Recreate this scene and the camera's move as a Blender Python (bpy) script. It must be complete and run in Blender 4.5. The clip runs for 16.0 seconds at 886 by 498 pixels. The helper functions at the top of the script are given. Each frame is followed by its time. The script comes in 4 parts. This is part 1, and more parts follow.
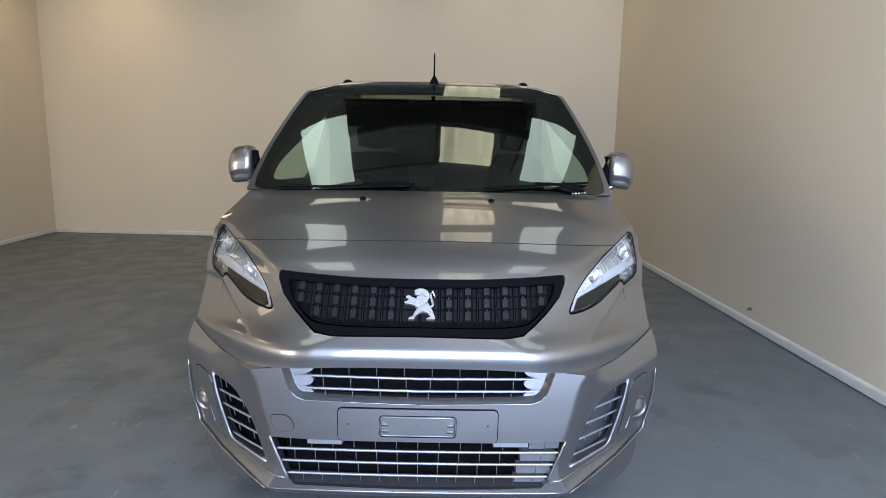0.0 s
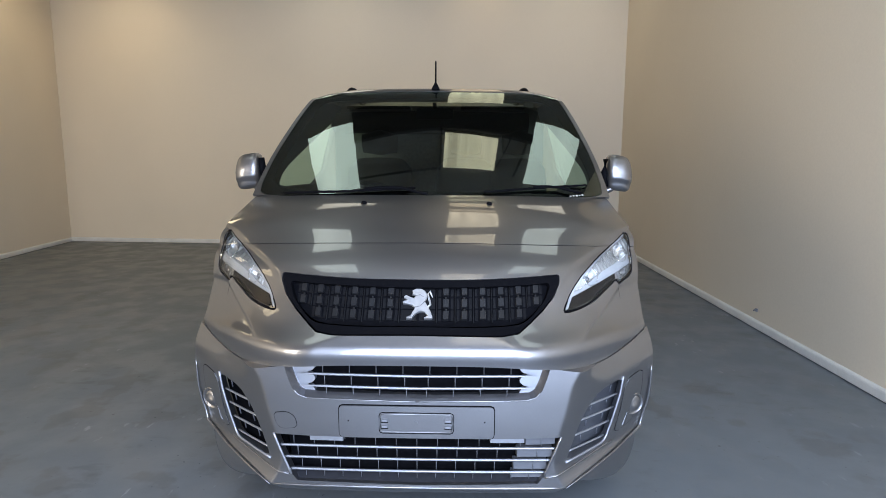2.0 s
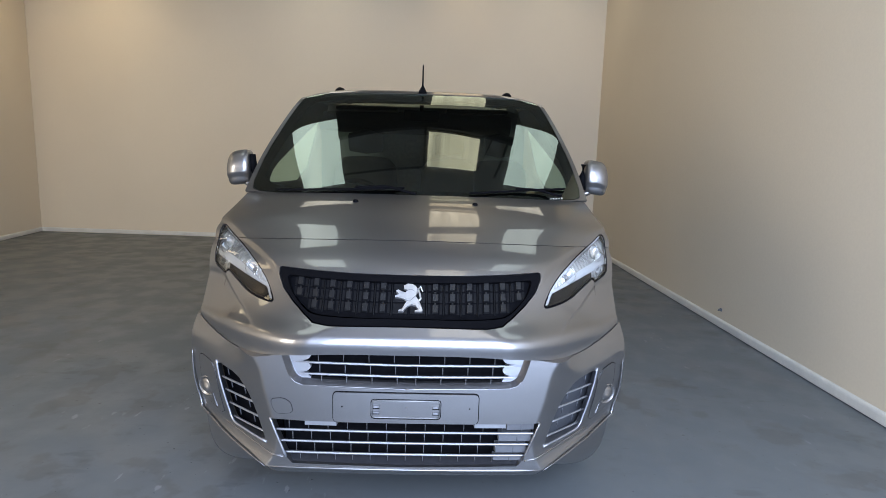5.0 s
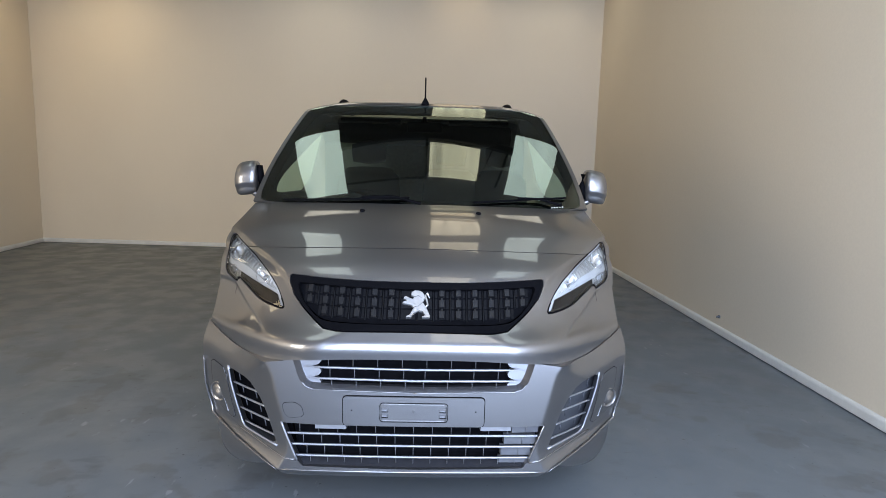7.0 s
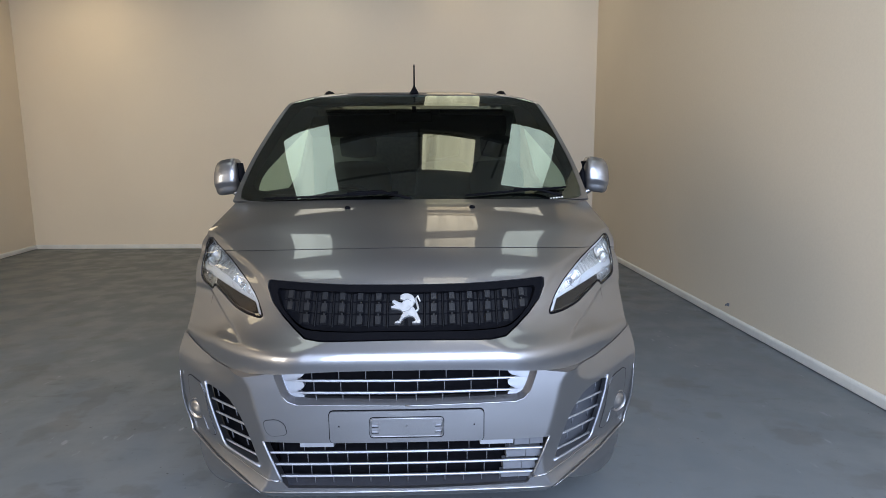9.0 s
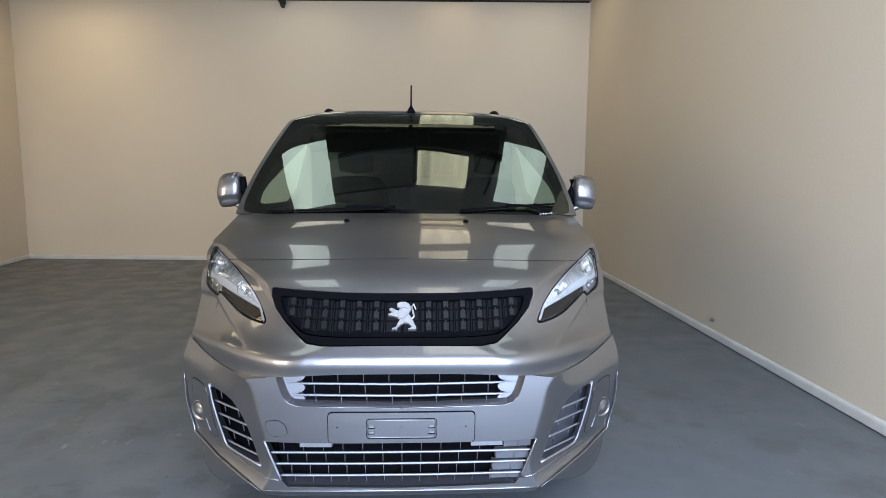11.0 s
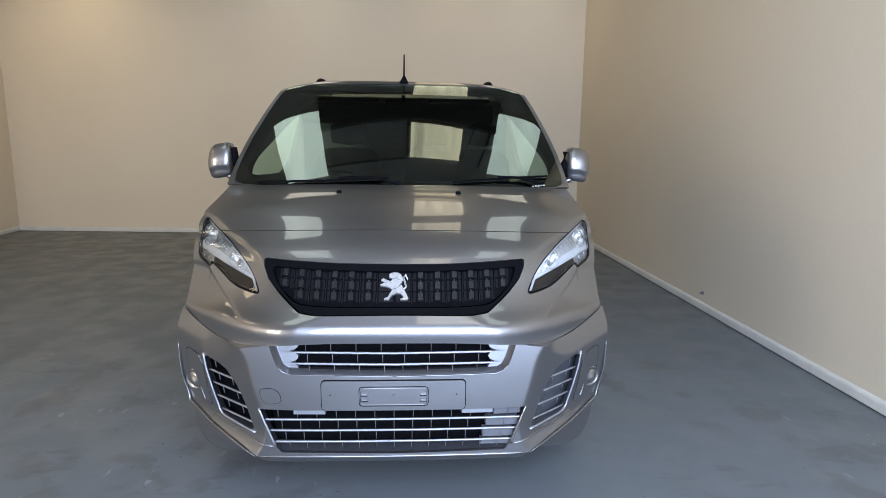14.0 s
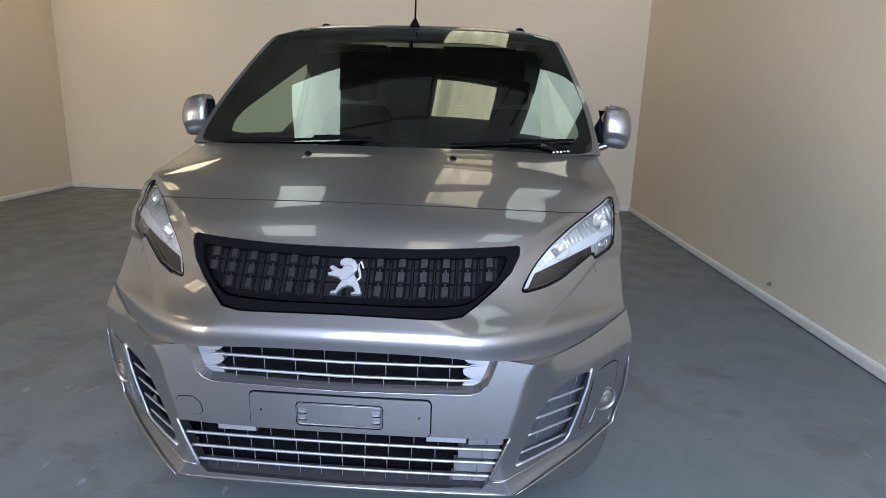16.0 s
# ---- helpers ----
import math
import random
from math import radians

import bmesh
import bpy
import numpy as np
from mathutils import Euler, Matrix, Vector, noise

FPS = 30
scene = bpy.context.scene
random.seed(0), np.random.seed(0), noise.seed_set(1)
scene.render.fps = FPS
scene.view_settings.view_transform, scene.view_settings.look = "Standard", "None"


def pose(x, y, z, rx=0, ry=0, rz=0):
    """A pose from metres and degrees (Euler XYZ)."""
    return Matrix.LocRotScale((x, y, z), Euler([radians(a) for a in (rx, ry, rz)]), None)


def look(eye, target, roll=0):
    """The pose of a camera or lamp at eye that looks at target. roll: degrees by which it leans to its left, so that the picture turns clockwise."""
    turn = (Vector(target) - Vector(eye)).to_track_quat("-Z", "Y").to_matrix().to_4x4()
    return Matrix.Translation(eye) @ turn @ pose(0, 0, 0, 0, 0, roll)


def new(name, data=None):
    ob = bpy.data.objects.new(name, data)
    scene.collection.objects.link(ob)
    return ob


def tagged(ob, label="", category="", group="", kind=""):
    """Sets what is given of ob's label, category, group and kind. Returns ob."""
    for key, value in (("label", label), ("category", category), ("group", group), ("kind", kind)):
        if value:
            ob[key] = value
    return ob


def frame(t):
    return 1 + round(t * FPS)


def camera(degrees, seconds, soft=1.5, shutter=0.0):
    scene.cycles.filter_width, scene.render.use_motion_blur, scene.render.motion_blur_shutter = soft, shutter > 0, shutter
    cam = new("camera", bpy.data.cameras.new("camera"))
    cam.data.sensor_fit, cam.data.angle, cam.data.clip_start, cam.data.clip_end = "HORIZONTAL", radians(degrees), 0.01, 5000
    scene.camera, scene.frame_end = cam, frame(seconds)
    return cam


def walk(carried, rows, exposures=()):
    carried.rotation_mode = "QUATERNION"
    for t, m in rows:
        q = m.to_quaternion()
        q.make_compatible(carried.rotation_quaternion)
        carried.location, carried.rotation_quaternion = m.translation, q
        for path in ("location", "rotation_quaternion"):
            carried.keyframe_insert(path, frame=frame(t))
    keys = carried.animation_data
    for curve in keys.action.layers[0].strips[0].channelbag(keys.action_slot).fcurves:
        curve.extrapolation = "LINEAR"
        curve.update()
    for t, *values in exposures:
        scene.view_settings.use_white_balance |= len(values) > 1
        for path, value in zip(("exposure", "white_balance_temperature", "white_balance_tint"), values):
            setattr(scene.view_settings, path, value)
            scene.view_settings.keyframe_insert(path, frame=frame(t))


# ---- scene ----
cam = camera(78.44, 16.0, soft=0.7)
PATH = [
    (0.0, 0.073, -1.787, 1.386, 81.24, -1.04, 0.16),
    (0.5, 0.073, -1.790, 1.386, 81.30, -0.65, -0.03),
    (1.0, 0.091, -1.783, 1.387, 81.47, -0.10, -0.20),
    (1.5, 0.137, -1.803, 1.386, 81.07, -0.77, 0.48),
    (2.0, 0.123, -1.844, 1.378, 81.87, -0.31, 1.21),
    (2.5, 0.080, -1.942, 1.395, 82.12, -0.33, 0.93),
    (3.0, 0.058, -2.014, 1.392, 81.95, -1.01, -0.58),
    (3.5, 0.059, -2.010, 1.391, 81.91, -2.13, -0.71),
    (4.0, 0.069, -1.970, 1.396, 81.60, -2.13, -1.17),
    (6.5, 0.051, -2.009, 1.399, 81.92, -1.34, -1.04),
    (7.0, 0.036, -2.037, 1.400, 82.62, -1.56, -1.47),
    (7.5, 0.037, -2.016, 1.405, 81.96, -0.94, -1.81),
    (8.0, 0.054, -1.949, 1.398, 81.63, 0.02, -1.87),
    (8.5, 0.066, -1.879, 1.396, 81.68, 0.35, -1.99),
    (9.0, 0.081, -1.861, 1.396, 81.88, 0.35, -1.58),
    (11.5, 0.052, -2.010, 1.398, 83.66, -0.70, -2.53),
    (12.0, 0.034, -2.020, 1.401, 83.40, -0.85, -2.66),
    (12.5, 0.032, -2.021, 1.400, 82.84, -0.80, -2.84),
    (13.0, 0.028, -2.033, 1.404, 82.71, -0.32, -2.90),
    (13.5, 0.035, -2.024, 1.397, 81.94, -0.56, -2.96),
    (14.0, 0.075, -1.994, 1.389, 80.74, -0.73, -2.89),
    (14.5, 0.142, -1.905, 1.383, 80.12, 1.00, -0.77),
    (15.0, 0.213, -1.860, 1.378, 80.35, 0.05, 2.13),
    (15.5, 0.261, -1.770, 1.367, 79.73, -0.27, 3.68),
    (16.0, 0.359, -1.509, 1.358, 77.17, -1.75, 3.39),
]
walk(cam, [(t, pose(x, y, z, rx, ry, rz)) for t, x, y, z, rx, ry, rz in PATH])

# ---- light ----
world = bpy.data.worlds.new("world")
scene.world = world
world.use_nodes = True
sky = world.node_tree.nodes.new("ShaderNodeTexSky")
sky.sky_type, sky.sun_disc = "NISHITA", False
sky.sun_elevation, sky.sun_rotation = radians(50), radians(200)
world.node_tree.links.new(sky.outputs[0], world.node_tree.nodes["Background"].inputs[0])
world.node_tree.nodes["Background"].inputs[1].default_value = 0.1
scene.view_settings.exposure = -0.40


def area(name, m, sx, sy, power, color):
    data = bpy.data.lights.new(name, "AREA")
    data.shape, data.size, data.size_y, data.energy, data.color = "RECTANGLE", sx, sy, power, color
    ob = new(name, data)
    ob.matrix_world = m
    return ob


# daylight in the big doorway behind the camera
area("doorway_daylight", look((0.75, -3.5, 2.20), (0.75, 0, 1.9)), 3.4, 4.0, 700, (0.57, 0.71, 1.0))
# a smaller lamp in the same wall, in a doorway added to brighten the left
area("added_left_fill", look((-4.7, -3.5, 1.5), (-4.7, 0, 1.5)), 2.3, 2.7, 270, (1.0, 0.93, 0.82))

# ---- materials ----
def material(name, color, rough=0.5, metal=0.0, coat=0.0, bump=0.0, grain=40.0, vary=0.06, stain=0.0, stain_scale=1.2, spec=0.5):
    """A surface with fine grain, broad variation and relief."""
    m = bpy.data.materials.new(name)
    m.use_nodes = True
    nt = m.node_tree
    n, l = nt.nodes, nt.links
    b = n["Principled BSDF"]
    b.inputs["Roughness"].default_value, b.inputs["Metallic"].default_value = rough, metal
    b.inputs["Coat Weight"].default_value, b.inputs["Coat Roughness"].default_value = coat, 0.03
    b.inputs["Coat IOR"].default_value = 1.65
    b.inputs["Specular IOR Level"].default_value = spec
    where = n.new("ShaderNodeNewGeometry").outputs["Position"]

    def noise_at(scale, detail=4.0):
        t = n.new("ShaderNodeTexNoise")
        t.inputs["Scale"].default_value, t.inputs["Detail"].default_value = scale, detail
        l.new(where, t.inputs["Vector"])
        return t.outputs["Fac"]

    def mixed(fac, a, bcol):
        mx = n.new("ShaderNodeMix")
        mx.data_type = "RGBA"
        l.new(fac, mx.inputs[0])
        for s, v in ((mx.inputs[6], a), (mx.inputs[7], bcol)):
            if isinstance(v, tuple):
                s.default_value = (*v, 1)
            else:
                l.new(v, s)
        return mx.outputs[2]

    def ramp(fac, lo, hi):
        r = n.new("ShaderNodeMapRange")
        l.new(fac, r.inputs[0])
        r.inputs[1].default_value, r.inputs[2].default_value = lo, hi
        return r.outputs[0]

    c = tuple(color)
    lo, hi = tuple(v * (1 - vary) for v in c), tuple(min(1, v * (1 + vary)) for v in c)
    col = mixed(ramp(noise_at(grain), 0.35, 0.65), lo, hi)
    if stain:
        col = mixed(ramp(noise_at(stain_scale, 6), 0.45, 0.75), col, tuple(v * (1 - stain) for v in c))
    l.new(col, b.inputs["Base Color"])
    if bump:
        bm = n.new("ShaderNodeBump")
        bm.inputs["Strength"].default_value, bm.inputs["Distance"].default_value = bump, 0.004
        l.new(noise_at(grain, 5), bm.inputs["Height"])
        l.new(bm.outputs[0], b.inputs["Normal"])
    return m


PAINT = material("silver_grey_metallic_paint", (0.228, 0.222, 0.224), 0.38, 0.93, 1.0, grain=900, vary=0.10)
BLACK = material("black_textured_plastic", (0.004, 0.004, 0.005), 0.50, bump=0.15, grain=500, vary=0.2, spec=0.02)
TILE = material("grille_tile_plastic", (0.007, 0.007, 0.008), 0.45, bump=0.2, grain=300, vary=0.3, spec=0.08)
BLOCK = material("grille_block_plastic", (0.012, 0.012, 0.013), 0.36, bump=0.12, grain=400, vary=0.2, spec=0.28)
GLOSS_BLACK = material("gloss_black", (0.008, 0.008, 0.009), 0.08, vary=0.1)
# near-black: recess shade put into the colour, also used for joints and gaps
DARK = material("recess_shade_and_gap_black", (0.003, 0.003, 0.004), 0.9, vary=0.2, spec=0.05)
CHROME = material("chrome", (0.88, 0.89, 0.90), 0.16, 1.0, vary=0.02)
SATIN = material("satin_silver", (0.36, 0.365, 0.39), 0.45, 0.8, vary=0.03)
LINING = material("grey_roof_lining", (0.13, 0.13, 0.125), 0.9, bump=0.2, grain=300)
BULK = material("grey_bulkhead", (0.16, 0.158, 0.15), 0.7, vary=0.1)
RUBBER = material("tyre_rubber", (0.018, 0.018, 0.018), 0.75, bump=0.3, grain=200, vary=0.2)
RIM = material("steel_rim", (0.35, 0.35, 0.36), 0.35, 0.8)
CLOTH = material("dark_seat_cloth", (0.006, 0.006, 0.0065), 0.9, bump=0.3, grain=300, vary=0.2)
TRIM = material("grey_cabin_plastic", (0.018, 0.018, 0.019), 0.6, bump=0.2, grain=250)
REFLECT = material("fluted_reflector", (0.82, 0.83, 0.83), 0.20, 0.70, vary=0.04)
BADGE = material("brushed_badge_metal", (0.60, 0.60, 0.61), 0.30, 0.85, vary=0.05)
RUNNING = material("running_light_strip", (0.62, 0.64, 0.66), 0.25, 0.4, vary=0.03)
WALL = material("cream_wall_paint", (0.690, 0.594, 0.455), 0.75, bump=0.08, grain=60, vary=0.015, stain=0.05, stain_scale=0.5)
WHITE = material("white_gloss_skirting", (0.66, 0.64, 0.59), 0.45, vary=0.03, stain=0.15, stain_scale=3)
VALANCE = material("dark_valance_plastic", (0.018, 0.018, 0.021), 0.75, vary=0.1, spec=0.1)
FOG_GREY = material("dark_grey_plastic", (0.075, 0.078, 0.088), 0.5, 0.2, vary=0.05)
GREY = material("mid_grey_plastic", (0.13, 0.133, 0.145), 0.45, 0.3, vary=0.05)
STEEL = material("dark_roof_steel", (0.03, 0.027, 0.025), 0.6, 0.3, vary=0.2)
SHEET = material("grey_roof_sheet", (0.21, 0.20, 0.185), 0.7, vary=0.1, stain=0.3)


def glass(name, color, rough=0.0, ior=1.5, coating=(1, 1, 1)):
    m = bpy.data.materials.new(name)
    m.use_nodes = True
    n, l = m.node_tree.nodes, m.node_tree.links
    n.remove(n["Principled BSDF"])
    see, gl, mx, fr = n.new("ShaderNodeBsdfTransparent"), n.new("ShaderNodeBsdfGlossy"), n.new("ShaderNodeMixShader"), n.new("ShaderNodeFresnel")
    gl.inputs["Color"].default_value = (*coating, 1)
    see.inputs[0].default_value, gl.inputs["Roughness"].default_value, fr.inputs[0].default_value = (*color, 1), rough, ior
    l.new(fr.outputs[0], mx.inputs[0])
    l.new(see.outputs[0], mx.inputs[1])
    l.new(gl.outputs[0], mx.inputs[2])
    l.new(mx.outputs[0], n["Material Output"].inputs[0])
    return m


GLASS = glass("green_tinted_glass", (0.60, 0.74, 0.66), ior=2.15, coating=(0.88, 1.0, 0.95))
SIDE_GLASS = glass("side_glass", (0.76, 0.90, 0.86), ior=1.04)
SMOKE = glass("smoked_lens", (0.72, 0.73, 0.74))
LENS = glass("clear_lamp_lens", (0.99, 0.99, 0.99))


def glowing(name, color, strength, scale):
    """A translucent roof sheet that lets the sky through, with corrugations across it."""
    m = bpy.data.materials.new(name)
    m.use_nodes = True
    n, l = m.node_tree.nodes, m.node_tree.links
    b = n["Principled BSDF"]
    w, r, geo, mp = n.new("ShaderNodeTexNoise"), n.new("ShaderNodeMapRange"), n.new("ShaderNodeNewGeometry"), n.new("ShaderNodeMapping")
    mp.inputs["Scale"].default_value = (scale, scale * 0.06, 1)
    l.new(geo.outputs["Position"], mp.inputs[0])
    l.new(mp.outputs[0], w.inputs["Vector"])
    w.inputs["Scale"].default_value = 1.0
    r.inputs[1].default_value, r.inputs[2].default_value, r.inputs[3].default_value, r.inputs[4].default_value = 0.3, 0.7, strength * 0.55, strength * 1.3
    l.new(w.outputs["Fac"], r.inputs[0])
    b.inputs["Base Color"].default_value = (*color, 1)
    b.inputs["Emission Color"].default_value = (*color, 1)
    l.new(r.outputs[0], b.inputs["Emission Strength"])
    return m


SKY_WHITE = glowing("white_rooflight", (0.90, 1.0, 0.92), 2.7, 1.5)
# left row, out of view: added to brighten the side walls and left floor
SKY_LEFT = glowing("added_left_rooflight", (1.0, 0.83, 0.55), 4.8, 3.0)
# far sheets, white and yellowed: glow turned down to hold back the back wall
SKY_FAR = glowing("dimmed_white_rooflight", (1.0, 0.95, 0.80), 1.3, 1.5)
WARM_FAR = glowing("dimmed_yellowed_rooflight", (1.0, 0.82, 0.54), 1.0, 9.0)
SKY_WARM = glowing("yellowed_rooflight", (1.0, 0.87, 0.62), 2.05, 9.0)


def floor_material():
    """Painted concrete: patchy blue-grey paint, dark scuffs, pale scratches and a little relief."""
    m = bpy.data.materials.new("grey_blue_floor_paint")
    m.use_nodes = True
    n, l = m.node_tree.nodes, m.node_tree.links
    b = n["Principled BSDF"]
    where = n.new("ShaderNodeNewGeometry").outputs["Position"]

    def noise_at(scale, detail, stretch=(1, 1, 1), lo=0.4, hi=0.6):
        mp, t, r = n.new("ShaderNodeMapping"), n.new("ShaderNodeTexNoise"), n.new("ShaderNodeMapRange")
        mp.inputs["Scale"].default_value = stretch
        t.inputs["Scale"].default_value, t.inputs["Detail"].default_value = scale, detail
        r.inputs[1].default_value, r.inputs[2].default_value = lo, hi
        l.new(where, mp.inputs[0]), l.new(mp.outputs[0], t.inputs["Vector"]), l.new(t.outputs["Fac"], r.inputs[0])
        return r.outputs[0]

    def mixed(fac, a, c):
        mx = n.new("ShaderNodeMix")
        mx.data_type = "RGBA"
        l.new(fac, mx.inputs[0])
        for s, v in ((mx.inputs[6], a), (mx.inputs[7], c)):
            if isinstance(v, tuple):
                s.default_value = (*v, 1)
            else:
                l.new(v, s)
        return mx.outputs[2]

    def times(a, c):
        k = n.new("ShaderNodeMath")
        k.operation = "MULTIPLY"
        l.new(a, k.inputs[0])
        if isinstance(c, float):
            k.inputs[1].default_value = c
        else:
            l.new(c, k.inputs[1])
        return k.outputs[0]

    col = mixed(noise_at(0.7, 5, lo=0.35, hi=0.65), (0.124, 0.139, 0.149), (0.138, 0.153, 0.163))
    col = mixed(times(noise_at(2.2, 6, (1, 0.7, 1), 0.55, 0.75), 0.10), col, (0.125, 0.13, 0.14))
    col = mixed(times(noise_at(1.5, 9, lo=0.54, hi=0.68), 0.12), col, (0.095, 0.102, 0.110))
    col = mixed(times(noise_at(0.9, 7, lo=0.58, hi=0.70), 0.26), col, (0.120, 0.112, 0.104))
    scuff = times(noise_at(5.5, 9, (1, 2.4, 1), 0.57, 0.68), noise_at(1.1, 3, lo=0.46, hi=0.60))
    col = mixed(times(scuff, 0.38), col, (0.06, 0.06, 0.062))
    speck = times(noise_at(34.0, 2, lo=0.715, hi=0.74), noise_at(1.4, 3, lo=0.42, hi=0.55))
    col = mixed(times(speck, 0.8), col, (0.03, 0.03, 0.032))
    pale = times(noise_at(9.0, 8, (2.2, 0.8, 1), 0.64, 0.69), noise_at(1.7, 2, lo=0.52, hi=0.62))
    col = mixed(times(pale, 0.5), col, (0.30, 0.31, 0.32))
    stain = times(noise_at(4.2, 7, lo=0.535, hi=0.60), noise_at(0.62, 2, lo=0.43, hi=0.53))
    col = mixed(times(stain, 0.40), col, (0.082, 0.078, 0.074))
    l.new(col, b.inputs["Base Color"])
    b.inputs["Specular IOR Level"].default_value = 0.40
    rr = n.new("ShaderNodeMapRange")
    rr.inputs[3].default_value, rr.inputs[4].default_value = 0.40, 0.58
    l.new(noise_at(3.0, 5), rr.inputs[0]), l.new(rr.outputs[0], b.inputs["Roughness"])
    bp = n.new("ShaderNodeBump")
    bp.inputs["Strength"].default_value, bp.inputs["Distance"].default_value = 0.10, 0.004
    l.new(noise_at(22.0, 6, lo=0.2, hi=0.8), bp.inputs["Height"]), l.new(bp.outputs[0], b.inputs["Normal"])
    return m


FLOOR = floor_material()


# ---- building blocks ----
def link_mesh(name, verts, faces, mat, parent=None, label="", smooth=True):
    me = bpy.data.meshes.new(name)
    me.from_pydata([tuple(v) for v in verts], [], faces)
    me.validate()
    me.polygons.foreach_set("use_smooth", [smooth] * len(me.polygons))
    me.materials.append(mat)
    ob = new(name, me)
    if parent:
        ob.parent = parent
    if label:
        tagged(ob, label)
    return ob


def part(name, bm, mat, parent=None, label="", smooth=False, bevel=0.0):
    """Links a bmesh as one mesh object under a thing or a part."""
    if bevel:
        bmesh.ops.bevel(bm, geom=bm.edges[:], offset=bevel, segments=2, affect="EDGES", profile=0.6)
    bmesh.ops.recalc_face_normals(bm, faces=bm.faces)
    me = bpy.data.meshes.new(name)
    bm.to_mesh(me)
    bm.free()
    me.polygons.foreach_set("use_smooth", [smooth] * len(me.polygons))
    me.materials.append(mat)
    ob = new(name, me)
    if parent:
        ob.parent = parent
    if label:
        tagged(ob, label)
    return ob


def box_bm(x0, x1, y0, y1, z0, z1, bm=None):
    bm = bm or bmesh.new()
    m = Matrix.LocRotScale(((x0 + x1) / 2, (y0 + y1) / 2, (z0 + z1) / 2), None, (x1 - x0, y1 - y0, z1 - z0))
    bmesh.ops.create_cube(bm, size=1, matrix=m)
    return bm


def tube(points, radius, sides=8, closed=False, flat=1.0):
    """A round or flattened bar along points, as a bmesh. radius: one number or one a point."""
    pts = [Vector(p) for p in points]
    n = len(pts)
    bm, rings = bmesh.new(), []
    up0 = Vector((0, 0, 1))
    for i, p in enumerate(pts):
        a, b = pts[(i - 1) % n if closed else max(i - 1, 0)], pts[(i + 1) % n if closed else min(i + 1, n - 1)]
        d = (b - a).normalized()
        side = d.cross(up0)
        if side.length < 0.05:
            side = d.cross(Vector((1, 0, 0)))
        side.normalize()
        up = side.cross(d)
        r = radius[i] if isinstance(radius, (list, tuple)) else radius
        rings.append([bm.verts.new(p + r * (math.cos(t) * side + flat * math.sin(t) * up)) for t in (2 * math.pi * k / sides for k in range(sides))])
    for i in range(n if closed else n - 1):
        a, b = rings[i], rings[(i + 1) % n]
        for k in range(sides):
            bm.faces.new((a[k], a[(k + 1) % sides], b[(k + 1) % sides], b[k]))
    if not closed:
        bm.faces.new(rings[0])
        bm.faces.new(list(reversed(rings[-1])))
    return bm


def lathe(profile, steps=32):
    """A body turned round its x axis, as a bmesh: profile of (x, radius)."""
    bm, rings = bmesh.new(), []
    for x, r in profile:
        rings.append([bm.verts.new((x, r * math.cos(t), r * math.sin(t))) for t in (2 * math.pi * k / steps for k in range(steps))])
    for a, b in zip(rings, rings[1:]):
        for k in range(steps):
            bm.faces.new((a[k], a[(k + 1) % steps], b[(k + 1) % steps], b[k]))
    for ring in (rings[0], rings[-1]):
        bm.faces.new(ring)
    return bm



# ---- the van's body surfaces ----
def spline(t, f):
    """Natural cubic spline through the rows f at the knots t, as a function."""
    t, f = np.asarray(t, float), np.asarray(f, float)
    n, h = len(t), np.diff(t)
    a, r = np.zeros((n, n)), np.zeros(f.shape)
    a[0, 0] = a[-1, -1] = 1
    for i in range(1, n - 1):
        a[i, i - 1:i + 2] = h[i - 1], 2 * (h[i - 1] + h[i]), h[i]
        r[i] = 6 * ((f[i + 1] - f[i]) / h[i] - (f[i] - f[i - 1]) / h[i - 1])
    m = np.linalg.solve(a, r)

    def at(x):
        x = np.clip(np.asarray(x, float), t[0], t[-1])
        i = np.clip(np.searchsorted(t, x, side="right") - 1, 0, n - 2)
        d, e = (x - t[i])[..., None], (t[i + 1] - x)[..., None]
        w = h[i][..., None]
        return (m[i] * e**3 + m[i + 1] * d**3) / (6 * w) + (f[i] / w - m[i] * w / 6) * e + (f[i + 1] / w - m[i + 1] * w / 6) * d
    return at


def shell(rows, bow=0.0):
    """A body surface from rows that cross the van: height and y on the centre line, half width, sweep back and its power, rise at the side and its power, and the flat share of the width."""
    rows = np.array(rows, float)
    knots = np.concatenate([[0], np.cumsum(np.hypot(np.diff(rows[:, 0]), np.diff(rows[:, 1])))])
    knots /= knots[-1]
    at = spline(knots, rows)

    def s(u, v):
        z, y, w, sw, p, dz, q, k = np.moveaxis(at(v), -1, 0)
        a = np.maximum(np.abs(u) - k, 1e-6) / (1 - k)
        return np.stack([w * u, y + bow * u * u + sw * a**p, z + dz * a**q], -1)
    s.knots = knots
    return s


